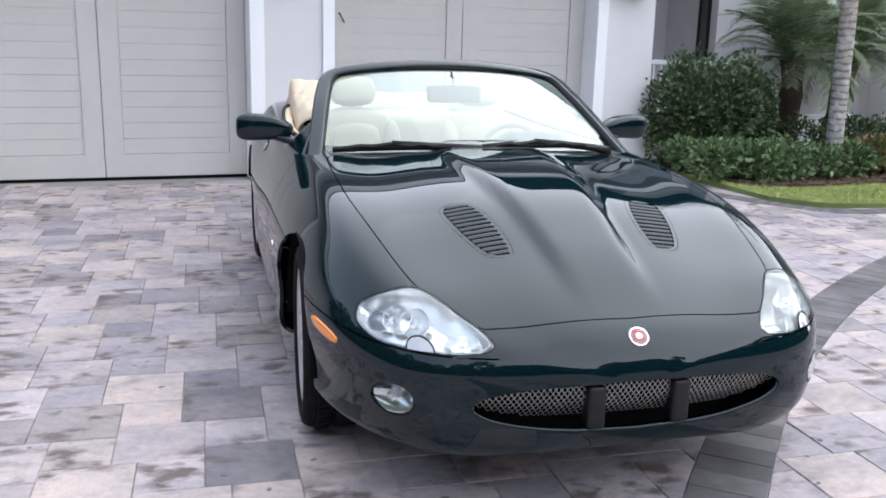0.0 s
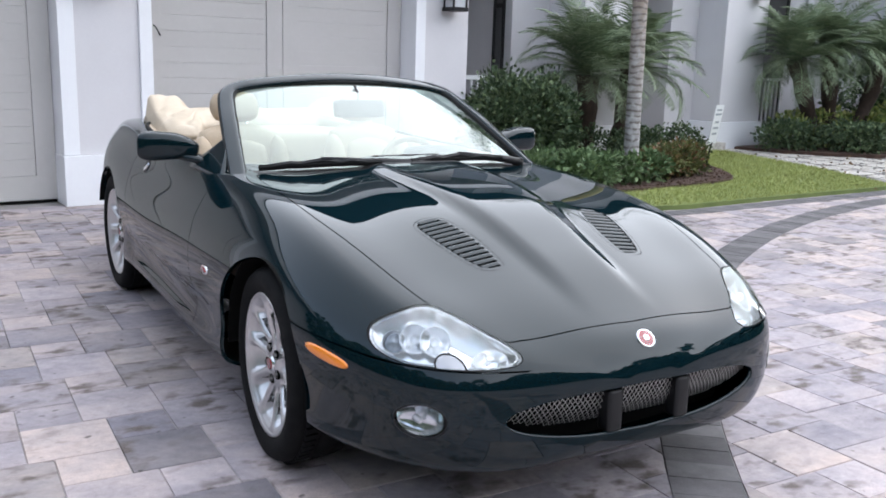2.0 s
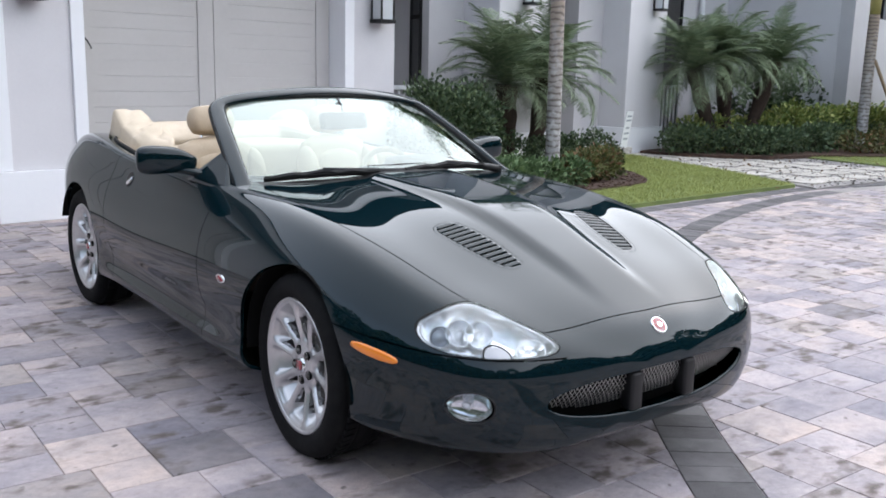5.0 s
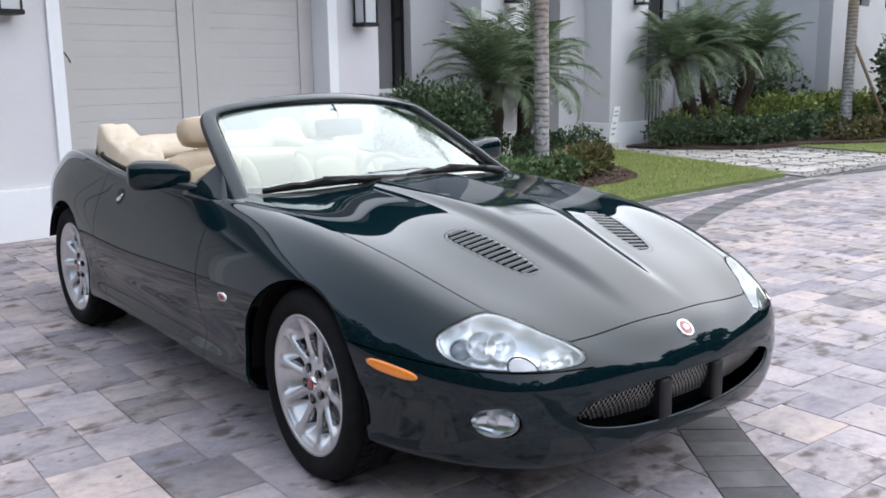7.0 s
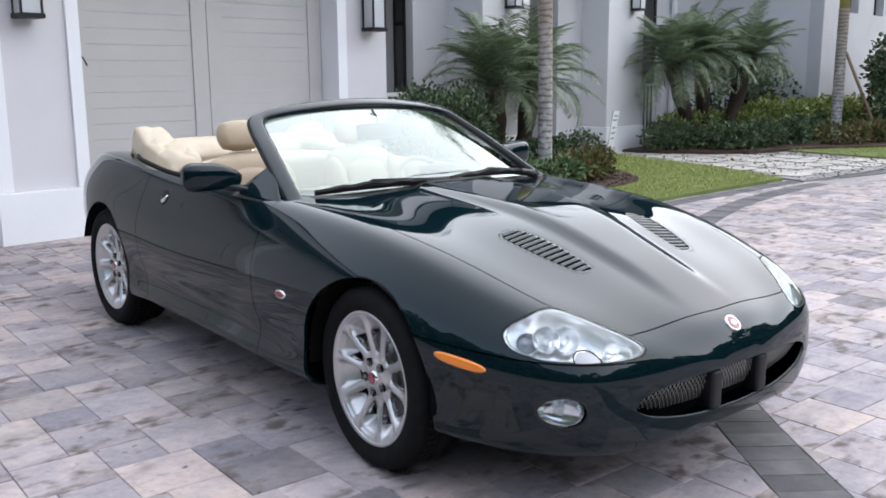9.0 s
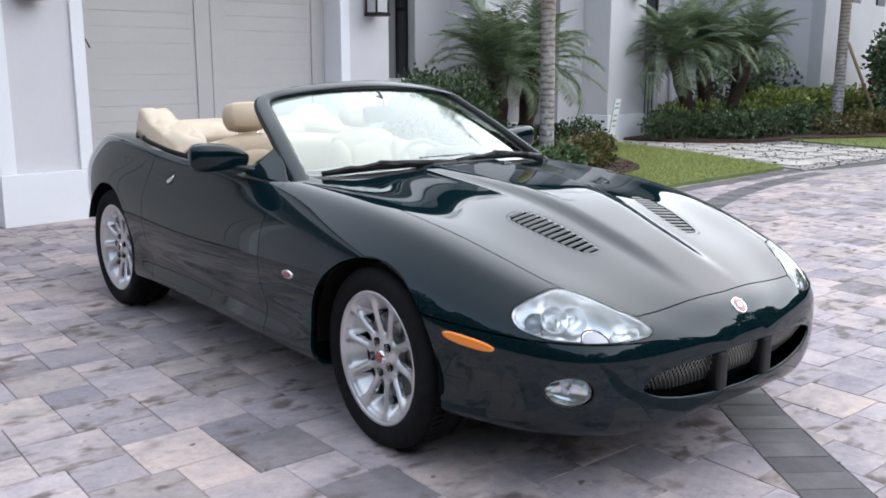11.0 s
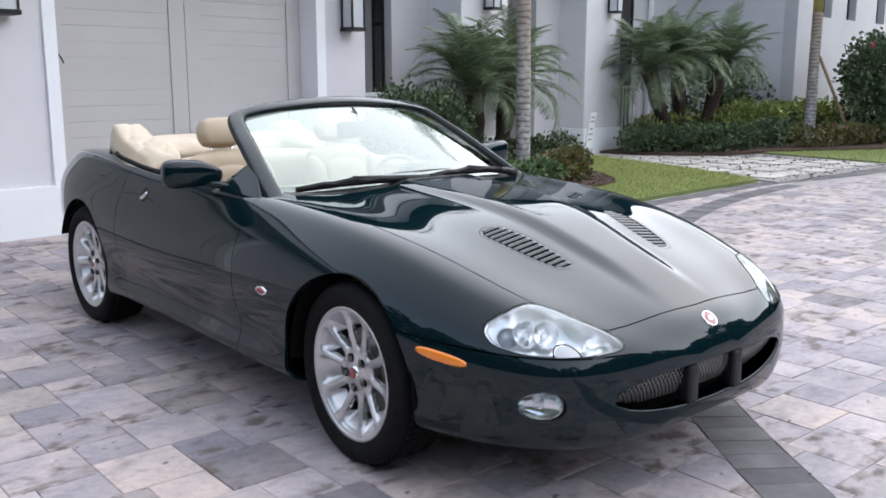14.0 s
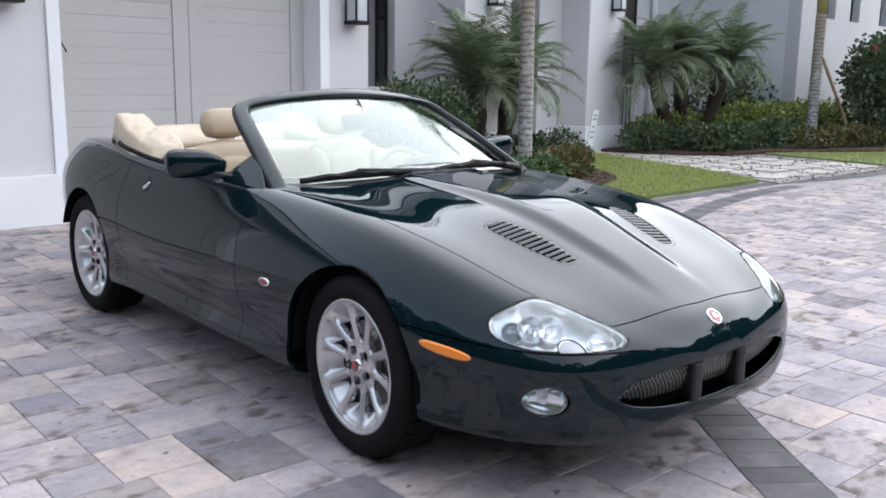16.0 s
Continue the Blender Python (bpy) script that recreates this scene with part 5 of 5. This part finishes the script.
def leaves(points, dirs, length, width):
    """Folded four-point leaves at points, along dirs."""
    n = len(points)
    d, a, b = frame_of(dirs)
    L = (length * rng.uniform(.65, 1.3, n))[:, None]
    W = (width * rng.uniform(.7, 1.25, n))[:, None]
    p0, tip = points, points + d * L - np.array([0, 0, 1]) * L * .12
    m = points + d * L * .45 + b * W * .25
    v = np.stack([p0, m + a * W, tip, m - a * W], 1).reshape(-1, 3)
    q = np.arange(n * 4).reshape(-1, 4)
    return v.tolist(), q.tolist()


def shrub(name, label, category, m, blobs, count, length, width, material, group="", upward=.5, blooms=0):
    """A shrub of leafy blobs (x, y, z, rx, ry, rz) on a few stems."""
    o = thing(name, label, category, m, group)
    vol = np.array([b[3] * b[4] + b[5] * b[4] for b in blobs])
    pts, dirs = [], []
    for b, share in zip(blobs, vol / vol.sum()):
        k = int(count * share)
        d = rng.normal(size=(k, 3))
        d /= np.linalg.norm(d, axis=1)[:, None]
        r = np.clip(rng.uniform(.35, 1.0, k) ** .45, 0, 1)
        lump = 1 + .22 * np.sin(d[:, 0] * 5 + b[0] * 9) * np.cos(d[:, 2] * 6 + b[1] * 7) + rng.normal(0, .07, k)
        p = np.array(b[:3]) + d * (r * lump)[:, None] * np.array(b[3:6])
        pts.append(p)
        dirs.append(d + rng.normal(0, .55, (k, 3)) + np.array([0, 0, upward]))
    pts, dirs = np.concatenate(pts), np.concatenate(dirs)
    ok = pts[:, 2] > .02
    v, q = leaves(pts[ok], dirs[ok], length, width)
    raw("foliage", v, q, material, o)
    for b in blobs:
        top = Vector((b[0] + rng.normal(0, .2) * b[3], b[1] + rng.normal(0, .2) * b[4], max(.1, b[2])))
        part("stem", tube([(b[0] + rng.normal(0, .04), b[1] + rng.normal(0, .04), -.02), (b[0], b[1], b[2] * .5), top], [.02, .014, .006], 5), "bark_dark", o)
    if blooms:
        k = rng.choice(np.where(ok)[0], blooms, replace=False)
        v, q = leaves(np.repeat(pts[k], 5, 0) + rng.normal(0, .012, (blooms * 5, 3)), rng.normal(size=(blooms * 5, 3)), .075, .034)
        raw("blossoms", v, q, "flower", o, "red blossoms")
    return o


def row_blobs(points, r, h, jitter=.08):
    return [(x + rng.normal(0, jitter), y + rng.normal(0, jitter), h * .5, r * rng.uniform(.85, 1.15), r * rng.uniform(.85, 1.1), h * .52 * rng.uniform(.88, 1.12)) for x, y in points]


def line(a, b, n):
    return [(a[0] + (b[0] - a[0]) * t, a[1] + (b[1] - a[1]) * t) for t in np.linspace(0, 1, n)]


shrub("clipped_bush", "large dark green glossy bush at the garage corner", "bush", pose(0, 0, .07),
      row_blobs([(4.12, 6.75), (4.46, 6.66), (4.78, 6.82), (4.3, 7.05), (4.7, 7.12), (4.0, 7.0), (4.95, 7.0)], .36, 1.12, .04), 15000, .066, .021, "leaf_dark")
shrub("ground_cover", "low mid-green leafy shrubs in the mulch bed", "shrub", pose(0, 0, .07),
      row_blobs(line((3.85, 6.25), (4.5, 5.78), 5) + line((4.0, 6.4), (4.9, 6.15), 4) + line((4.7, 5.72), (5.25, 5.9), 3), .28, .34, .11), 6500, .072, .022, "leaf_mid")
shrub("bronze_shrub", "low bronze and green shrubs beside the palm", "shrub", pose(0, 0, .07), row_blobs(line((5.75, 6.0), (6.45, 6.25), 4), .25, .38, .05), 3600, .065, .02, "leaf_red", "", .8)
shrub("low_hedge", "low dark green hedge behind the palm", "hedge", pose(0, 0, .07), row_blobs(line((5.9, 7.1), (7.3, 7.3), 6), .3, .50), 5000, .055, .018, "leaf_dark")
shrub("front_hedge", "dark green low hedge in the far bed", "hedge", pose(0, 0, .08), row_blobs(line((10.75, 8.35), (12.0, 7.6), 6) + line((12.3, 7.55), (14.75, 7.75), 7) + line((15.0, 8.25), (18.5, 8.1), 9), .40, .46, .14), 12500, .075, .026, "leaf_dark")
shrub("variegated_shrub", "yellow and green variegated shrubs in the far bed", "shrub", pose(0, 0, .08), row_blobs(line((11.5, 8.65), (13.6, 8.5), 6), .36, .62, .08) + row_blobs(line((14.1, 8.5), (18.4, 8.2), 10), .42, .80, .12), 9500, .10, .032, "leaf_yellow")
shrub("tall_hedge", "tall green hedge against the far wall", "hedge", pose(0, 0, .08), row_blobs(line((14.0, 9.3), (22.5, 9.4), 14), .55, 1.55), 9000, .11, .04, "leaf_dark")
shrub("flowering_bush", "tall dark bush with small red blossoms", "bush", pose(16.5, 6.75, .08),
      [(0, 0, .95, .72, .7, .95), (.5, .2, 1.45, .7, .7, .75), (-.15, .1, 1.5, .55, .55, .65), (.9, -.1, .9, .8, .7, .9), (1.7, .2, 1.25, .9, .8, 1.15)], 8000, .10, .04, "leaf_dark", "", .4, 34)
shrub("dark_ground_cover", "low dark bronze plants at the bed edge", "shrub", pose(0, 0, .08), row_blobs(line((14.0, 6.85), (16.0, 6.4), 5), .3, .42), 2500, .07, .025, "leaf_red")


def frond_mesh(length, droop, seed, pairs=34, leaf=.30):
    """A feather leaf that starts at the origin and arches along +x."""
    r = np.random.default_rng(seed)
    verts, quads = [], []
    spine = []
    ang, p = math.radians(46), np.zeros(3)
    for i in range(25):
        spine.append(p.copy())
        p = p + np.array([math.cos(ang), 0, math.sin(ang)]) * length / 24
        ang -= droop / 24 * (.6 + .9 * i / 24)
    spine = np.array(spine)
    for i in range(24):
        k, w = len(verts), .010 * (1 - i / 26)
        for s in (spine[i], spine[i + 1]):
            verts += [s + (0, -w, 0), s + (0, w, 0), s + (0, 0, -w)]
        quads += [(k, k + 1, k + 4, k + 3), (k + 1, k + 2, k + 5, k + 4), (k + 2, k, k + 3, k + 5)]
    for j in range(pairs):
        t = .10 + .90 * j / pairs
        f = t * 24
        i = min(int(f), 23)
        base = spine[i] + (spine[i + 1] - spine[i]) * (f - i)
        tan = spine[i + 1] - spine[i]
        tan /= np.linalg.norm(tan)
        for s in (-1, 1):
            L = leaf * (math.sin(math.pi * (.12 + .80 * t)) ** .7) * r.uniform(.85, 1.1)
            d = tan * (.42 + .45 * t) + np.array([0, s * 1.0, .14]) + r.normal(0, .10, 3)
            d /= np.linalg.norm(d)
            w = tan * .0052 + np.array([0, 0, .002])
            mid_ = base + d * L * .5 + np.array([0, 0, -.01])
            tip = base + d * L + np.array([0, 0, -L * .20])
            k = len(verts)
            verts += [base - w * .7, base + w * .7, mid_ + w, mid_ - w, tip]
            quads += [(k, k + 1, k + 2, k + 3), (k + 3, k + 2, k + 4)]
    me = bpy.data.meshes.new("frond")
    me.from_pydata([tuple(v) for v in verts], [], quads)
    me.materials.append(M["frond"])
    return me


FRONDS = [frond_mesh(1.15, d, i, 58, .27) for i, d in enumerate((0.9, 1.3, 1.75, 2.2))]
BIG = [frond_mesh(2.7, d, 9 + i, 70, .60) for i, d in enumerate((0.9, 1.3, 1.7))]


def crown(o, at, count, meshes, scale=1.0, low=-25):
    for i in range(count):
        f = new("frond", meshes[i % len(meshes)])
        f.parent = o
        pitch = low + (62 if low > -30 else 100) * rng.uniform(0, 1)
        f.matrix_local = Matrix.Translation(at) @ pose(0, 0, 0, 0, 0, i * 137.5 + rng.uniform(-12, 12)) @ pose(0, 0, 0, 0, -pitch + 10, 0) @ Matrix.Scale(scale * rng.uniform(.82, 1.1), 4)


def feather_palm(base, tops, label, group):
    o = thing("date_palm", label, "palm", pose(*base), group)
    for t in tops:
        t = Vector(t)
        foot = Vector((t.x * .25, t.y * .25, -.05))
        path = [Vector(p) for p in curve_through([foot, foot.lerp(t, .4) + Vector((t.x * .06, 0, 0)), t], 10)]
        n = len(path)
        part("trunk", tube(path, [.115 + .018 * math.sin(i * 2.1) + .05 * (i / n) ** 2 for i in range(n)], 10), "bark_dark", o, "dark fibrous leaning trunk", True)
        crown(o, t, 66, FRONDS, 1.0, -42)
    return o


feather_palm((5.82, 7.42, .07), [(-.02, .0, 1.17)], "feathery pygmy date palm beside the garage bush", "date palms")
feather_palm((6.72, 8.0, .07), [(.34, .0, 1.24)], "feathery pygmy date palm leaning out from the bed", "date palms")
feather_palm((12.3, 8.45, .08), [(-1.1, .1, 1.46), (-.25, .1, 1.64), (1.05, -.1, 1.62)], "triple-trunked pygmy date palm in the far bed", "date palms")


def royal(base, top, radius, label, stakes=False, spread=1.0):
    o = thing("royal_palm", label, "palm", pose(*base), "royal palms")
    top = Vector(top)
    path = [Vector((0, 0, -.08)), Vector((0, 0, .12)), top * .12, top * .3, top * .55, top * .8, top]
    part("trunk", tube([Vector(p) for p in curve_through(path, 42)], [radius * (1.40 - .40 * min(1, i / 9)) * (1 - .12 * i / 42) for i in range(43)][:len(curve_through(path, 42))], 18), "trunk", o, "ringed pale grey trunk", True)
    part("crownshaft", tube([top, top + Vector((0, 0, .5)), top + Vector((0, 0, .9))], [radius * .85, radius * .95, radius * .5], 14), "shaft", o, "smooth yellow-green crownshaft", True)
    crown(o, top + Vector((0, 0, .9)), 12, BIG, spread, 12)
    if stakes:
        part("stake", tube([(.50, -.70, .0), (.06, -.08, 1.75)], .032, 8), "wood", o, "wooden brace leaning on the trunk")
    return o


royal((5.66, 6.35, .06), (-.04, .0, 2.62), .096, "tall slender palm with ringed grey trunk in the bed", False, .78)
royal((15.45, 7.6, .06), (.05, .02, 2.62), .116, "palm with swollen base held by a wooden brace", True, .8)

sign = thing("yard_sign", "small white yard sign on a black stake", "sign", pose(7.80, 7.15, .05, 8, 1, 25))
part("board", box(-.17, .17, -.006, .006, .30, .84, bevel=.003), "sign", sign, "white printed board")
part("stake", box(-.014, .014, -.01, .01, -.1, .32), "iron", sign, "black stake")
bm = bmesh.new()
for z, w in ((.77, .10), (.71, .12), (.60, .08), (.52, .11), (.44, .09)):
    add_box(bm, -w, w, -.010, -.0062, z - .014, z + .014)
part("print_bars", bm, "ink", sign)


def inside(poly, p):
    return outline_distance(poly, p) < 0


def grass(name, outline, holes, z, count, x0, x1, y0, y1):
    p = np.c_[rng.uniform(x0, x1, count), rng.uniform(y0, y1, count)]
    ok = inside(outline, p)
    for h in holes:
        ok &= ~inside(h, p)
    p = p[ok]
    n = len(p)
    a = rng.uniform(0, 2 * math.pi, n)
    h = rng.uniform(.018, .045, n)
    d = np.c_[np.cos(a), np.sin(a)]
    w = .0035
    v = np.stack([np.c_[p - d * w, np.full(n, z)], np.c_[p + d * w, np.full(n, z)], np.c_[p + rng.normal(0, .018, (n, 2)), z + h]], 1).reshape(-1, 3)
    o = raw(name, v.tolist(), np.arange(n * 3).reshape(-1, 3).tolist(), "grass", None, "short green lawn grass blades")
    return tagged(o, "", "grass", "", "stuff")


grass("grass", LAWN, [BED], .044, 90000, 3.7, 9.8, 4.4, 9.2)
grass("grass", LAWN2, [BED2], .044, 60000, 12.0, 28, 4.3, 8.5)
# mulch chips
p = np.c_[rng.uniform(3.7, 8.2, 9000), rng.uniform(5.3, 8.8, 9000)]
p = p[inside(BED, p)]
v, q = leaves(np.c_[p, np.full(len(p), .078)], np.c_[rng.normal(size=(len(p), 2)), np.full(len(p), .15)], .035, .008)
tagged(raw("mulch", v, q, "soil", None, "brown bark mulch chips in the bed"), "", "mulch", "", "stuff")

# path of pale coral slabs
path_thing = thing("garden_path", "pale weathered coral stone slab path with gravel joints", "path", None, "", "structure")
for r in range(9):
    for c in range(5):
        t, s = (r + .5) / 9, (c + .5 + .25 * (r % 2)) / 5
        lo, hi = Vector((8.75 + 1.0 * t ** 1.1, 4.65 + 4.4 * t)), Vector((12.15 - 1.25 * t, 4.65 + 4.4 * t))
        if s > 1:
            continue
        cen = lo.lerp(hi, s)
        wid_, dep = (hi - lo).length / 5 * .488, .238
        ang = [(a + rng.uniform(-.12, .12)) for a in np.linspace(0, 2 * math.pi, 9, endpoint=False)]
        ring = [(cen.x + math.copysign(abs(math.cos(a)) ** .55, math.cos(a)) * wid_ * rng.uniform(.88, 1.0), cen.y + math.copysign(abs(math.sin(a)) ** .55, math.sin(a)) * dep * rng.uniform(.88, 1.0)) for a in ang]
        bm = bmesh.new()
        lift = rng.uniform(.030, .042)
        f = bm.faces.new([bm.verts.new((x, y, lift)) for x, y in ring])
        out = bmesh.ops.extrude_face_region(bm, geom=[f])
        bmesh.ops.translate(bm, vec=(0, 0, -.05), verts=[v for v in out["geom"] if isinstance(v, bmesh.types.BMVert)])
        bmesh.ops.recalc_face_normals(bm, faces=bm.faces)
        part("slab", bm, "coral", path_thing)
p = np.c_[rng.uniform(8.5, 12.6, 5000), rng.uniform(4.4, 9.3, 5000)]
p = p[inside([(8.55, 4.45), (12.3, 4.45), (12.55, 7.0), (11.2, 8.2), (11.0, 9.3), (9.65, 9.2), (9.78, 8.5), (9.22, 6.4)], p)]
v, q = leaves(np.c_[p, np.full(len(p), .016)], np.c_[rng.normal(size=(len(p), 2)), np.full(len(p), .3)], .05, .02)
tagged(raw("gravel", v, q, "sand", None, "loose pale stone chips between slabs"), "", "gravel", "", "stuff")

# fallen leaves on the path and lawn
p = np.c_[rng.uniform(7.5, 12.6, 260), rng.uniform(4.4, 8.6, 260)]
p = p[rng.uniform(size=len(p)) < np.where(p[:, 0] > 8.8, .75, .2)]
v, q = leaves(np.c_[p, np.full(len(p), .052)], np.c_[rng.normal(size=(len(p), 2)), np.full(len(p), .1)], .055, .016)
tagged(raw("leaf_litter", v, q, "litter", None, "dry brown leaves scattered on the garden path"), "", "leaves", "", "stuff")

# unseen trees across the street, behind the camera: close the place, darken reflections
v_all, q_all = [], []
for i in range(56):
    a = math.radians(168 + i * 3.6 + rng.uniform(-1, 1))
    d = rng.uniform(17, 23)
    cx_, cy_, h = d * math.cos(a) + 1, d * math.sin(a), rng.uniform(4.5, 9.0)
    k = 650
    n = rng.normal(size=(k, 3))
    n /= np.linalg.norm(n, axis=1)[:, None]
    pts = np.array([cx_, cy_, h * .5]) + n * (rng.uniform(.4, 1, k) ** .4)[:, None] * np.array([1.7, 1.7, h * .55])
    v, q = leaves(pts, n + rng.normal(0, .5, (k, 3)), .8, .30)
    q_all += [[j + len(v_all) for j in f] for f in q]
    v_all += v
# unseen hedge row added on the left so the doors reflect dark
for i in range(15):
    cx_, cy_, h = -8.6 + rng.uniform(-.6, .6), -11 + 1.15 * i, rng.uniform(2.8, 4.4)
    k = 900
    n = rng.normal(size=(k, 3))
    n /= np.linalg.norm(n, axis=1)[:, None]
    pts = np.array([cx_, cy_, h * .48]) + n * (rng.uniform(.4, 1, k) ** .4)[:, None] * np.array([1.2, 1.2, h * .52])
    v, q = leaves(pts, n + rng.normal(0, .5, (k, 3)), .34, .13)
    q_all += [[j + len(v_all) for j in f] for f in q]
    v_all += v
tagged(raw("far_trees", v_all, q_all, "leaf_dark", None, "unseen dark green trees and tall hedges added round the driveway"), "", "trees", "", "stuff")

# ---- driveway pavers ----
BIG_SIDE, SMALL_SIDE, TILT = .302, .219, radians(-0.8)
prng = random.Random(11)
stones = []
# large and small squares in turn, each row stepping on by the small side
for i in range(-70, 71):
    for j in range(-70, 71):
        x = i * BIG_SIDE + j * SMALL_SIDE
        y = -i * SMALL_SIDE + j * BIG_SIDE
        if -6.5 < x < 14.0 and -7.6 < y < 7.4:
            x, y = x - 1.691, y + 1.730
            stones.append((x, y, BIG_SIDE, BIG_SIDE))
            stones.append((x + BIG_SIDE, y + BIG_SIDE - SMALL_SIDE, SMALL_SIDE, SMALL_SIDE))
CT, ST = math.cos(TILT), math.sin(TILT)


def turned(x, y):
    return (x * CT - y * ST, x * ST + y * CT)


def clip(poly, keep):
    """Keep the part of a convex outline where keep(point) is positive."""
    out = []
    for a, b in zip(poly, poly[1:] + poly[:1]):
        fa, fb = keep(a), keep(b)
        if fa > 0:
            out.append(a)
        if fa * fb < 0:
            t = fa / (fa - fb)
            out.append((a[0] + (b[0] - a[0]) * t, a[1] + (b[1] - a[1]) * t))
    return out


def slab_of(poly, lift=0.0, lean=(0.0, 0.0), joint=.0011, edge=.0026):
    """Vertices and faces of one paver with eased edges over an outline."""
    c = np.mean(poly, axis=0)
    verts, n = [], len(poly)
    for ins, z in ((joint, -.04), (joint, -.0045), (joint + edge, 0.0)):
        for q in poly:
            d = np.array(q) - c
            l = max(np.hypot(*d), 1e-6)
            e = np.array(q) - d / l * ins * 1.35
            verts.append((e[0], e[1], z + lift + lean[0] * (e[0] - c[0]) + lean[1] * (e[1] - c[1])))
    fs = [tuple(range(2 * n, 3 * n))]
    for r in (0, n):
        fs += [(r + k, r + (k + 1) % n, r + n + (k + 1) % n, r + n + k) for k in range(n)]
    return verts, fs


driveway = thing("driveway", "driveway of mottled grey and tan concrete pavers", "driveway", None, "", "structure")
RCX, RCY, R0, R1 = RING
far_v, far_f, shared, count = [], [], {}, 0


def keep_far(verts, fs, fv, ff):
    k = len(fv)
    fv.extend(verts)
    ff.extend([tuple(a + k for a in f) for f in fs])


for x, y, w, h in stones:
    poly = [turned(*p) for p in ((x, y), (x + w, y), (x + w, y + h), (x, y + h))]
    c = np.mean(poly, axis=0)
    if inside(LAWN, c[None])[0] and outline_distance(LAWN, c[None])[0] < -.35 or c[0] > 12 and c[1] > 4.7:
        continue
    if c[1] > 6.75 + .105 * (c[0] + .67):
        continue
    rads = [math.hypot(p[0] - RCX, p[1] - RCY) for p in poly]
    lift, lean_ = prng.uniform(-.0018, .0018), (prng.uniform(-.004, .004), prng.uniform(-.004, .004))
    whole = not (min(rads) < R1 and max(rads) > R0)
    pieces = [poly] if whole else []
    if not whole:
        d = np.array(c) - (RCX, RCY)
        d /= np.hypot(*d)
        for sign, rad in ((1, R1), (-1, R0)):
            pieces.append(clip(poly, lambda p: sign * ((p[0] - RCX) * d[0] + (p[1] - RCY) * d[1] - rad * (1 - .5 * (((p[0] - RCX) * -d[1] + (p[1] - RCY) * d[0]) / rad) ** 2))))
    for q in pieces:
        if len(q) < 3 or (not whole and abs(sum(a[0] * b[1] - a[1] * b[0] for a, b in zip(q, q[1:] + q[:1]))) < .004):
            continue
        near = -3.4 < c[0] < 2.6 and -1.4 < c[1] < 3.6
        if near and whole and count < 300:
            key = (round(w, 3), round(h, 3))
            if key not in shared:
                me = bpy.data.meshes.new("paver")
                vs, fs = slab_of([turned(*p) for p in ((-w / 2, -h / 2), (w / 2, -h / 2), (w / 2, h / 2), (-w / 2, h / 2))])
                me.from_pydata(vs, [], fs)
                me.materials.append(M["paver"])
                shared[key] = me
            ob = new("paver", shared[key])
            ob.parent = driveway
            ob.matrix_local = pose(c[0], c[1], lift, math.degrees(lean_[1]), -math.degrees(lean_[0]), 0)
            count += 1
        else:
            keep_far(*slab_of(q, lift, lean_), far_v, far_f)
tagged(raw("outer_pavers", far_v, far_f, "paver_far", driveway, "more mottled concrete pavers of the driveway"), "", "", "", "stuff")
band = thing("dark_band", "curved band of charcoal pavers across the driveway", "paving band", None, "", "structure")
a = radians(92)
band_v, band_f, n = [], [], 0
while a < radians(176):
    b = a + .128 / R1
    ring = [(RCX + r * math.cos(q), RCY + r * math.sin(q)) for r, q in ((R0, a), (R1, a), (R1, b), (R0, b))][::-1]
    c = np.mean(ring, axis=0)
    vs, fs = slab_of(ring, prng.uniform(-.0015, .0015))
    if c[0] < 5.5:
        raw("paver", vs, fs, "ring", band)
    else:
        keep_far(vs, fs, band_v, band_f)
    a = b
if band_v:
    tagged(raw("outer_pavers", band_v, band_f, "ring_far", band), "", "", "", "stuff")
# light edging along the lawn
edge = thing("lawn_edging", "grey paver edging along the lawn", "edging", None, "", "structure")
line_ = [Vector((p[0], p[1], 0)) for p in curve_through([(3.55, 5.4), (3.9, 4.80), (4.2, 4.43), (4.75, 4.35), (5.6, 4.41), (7.1, 4.50), (8.5, 4.57), (10.5, 4.35), (12.4, 4.3), (15, 4.38), (19, 4.8)], 110)]
for p, q in zip(line_, line_[1:]):
    d = (q - p)
    s = Vector((-d.y, d.x, 0)).normalized() * .11
    vs, fs = slab_of([(p + s * -1)[:2], (q + s * -1)[:2], (q + s)[:2], (p + s)[:2]], .004)
    raw("paver", vs, fs, "ring", edge)
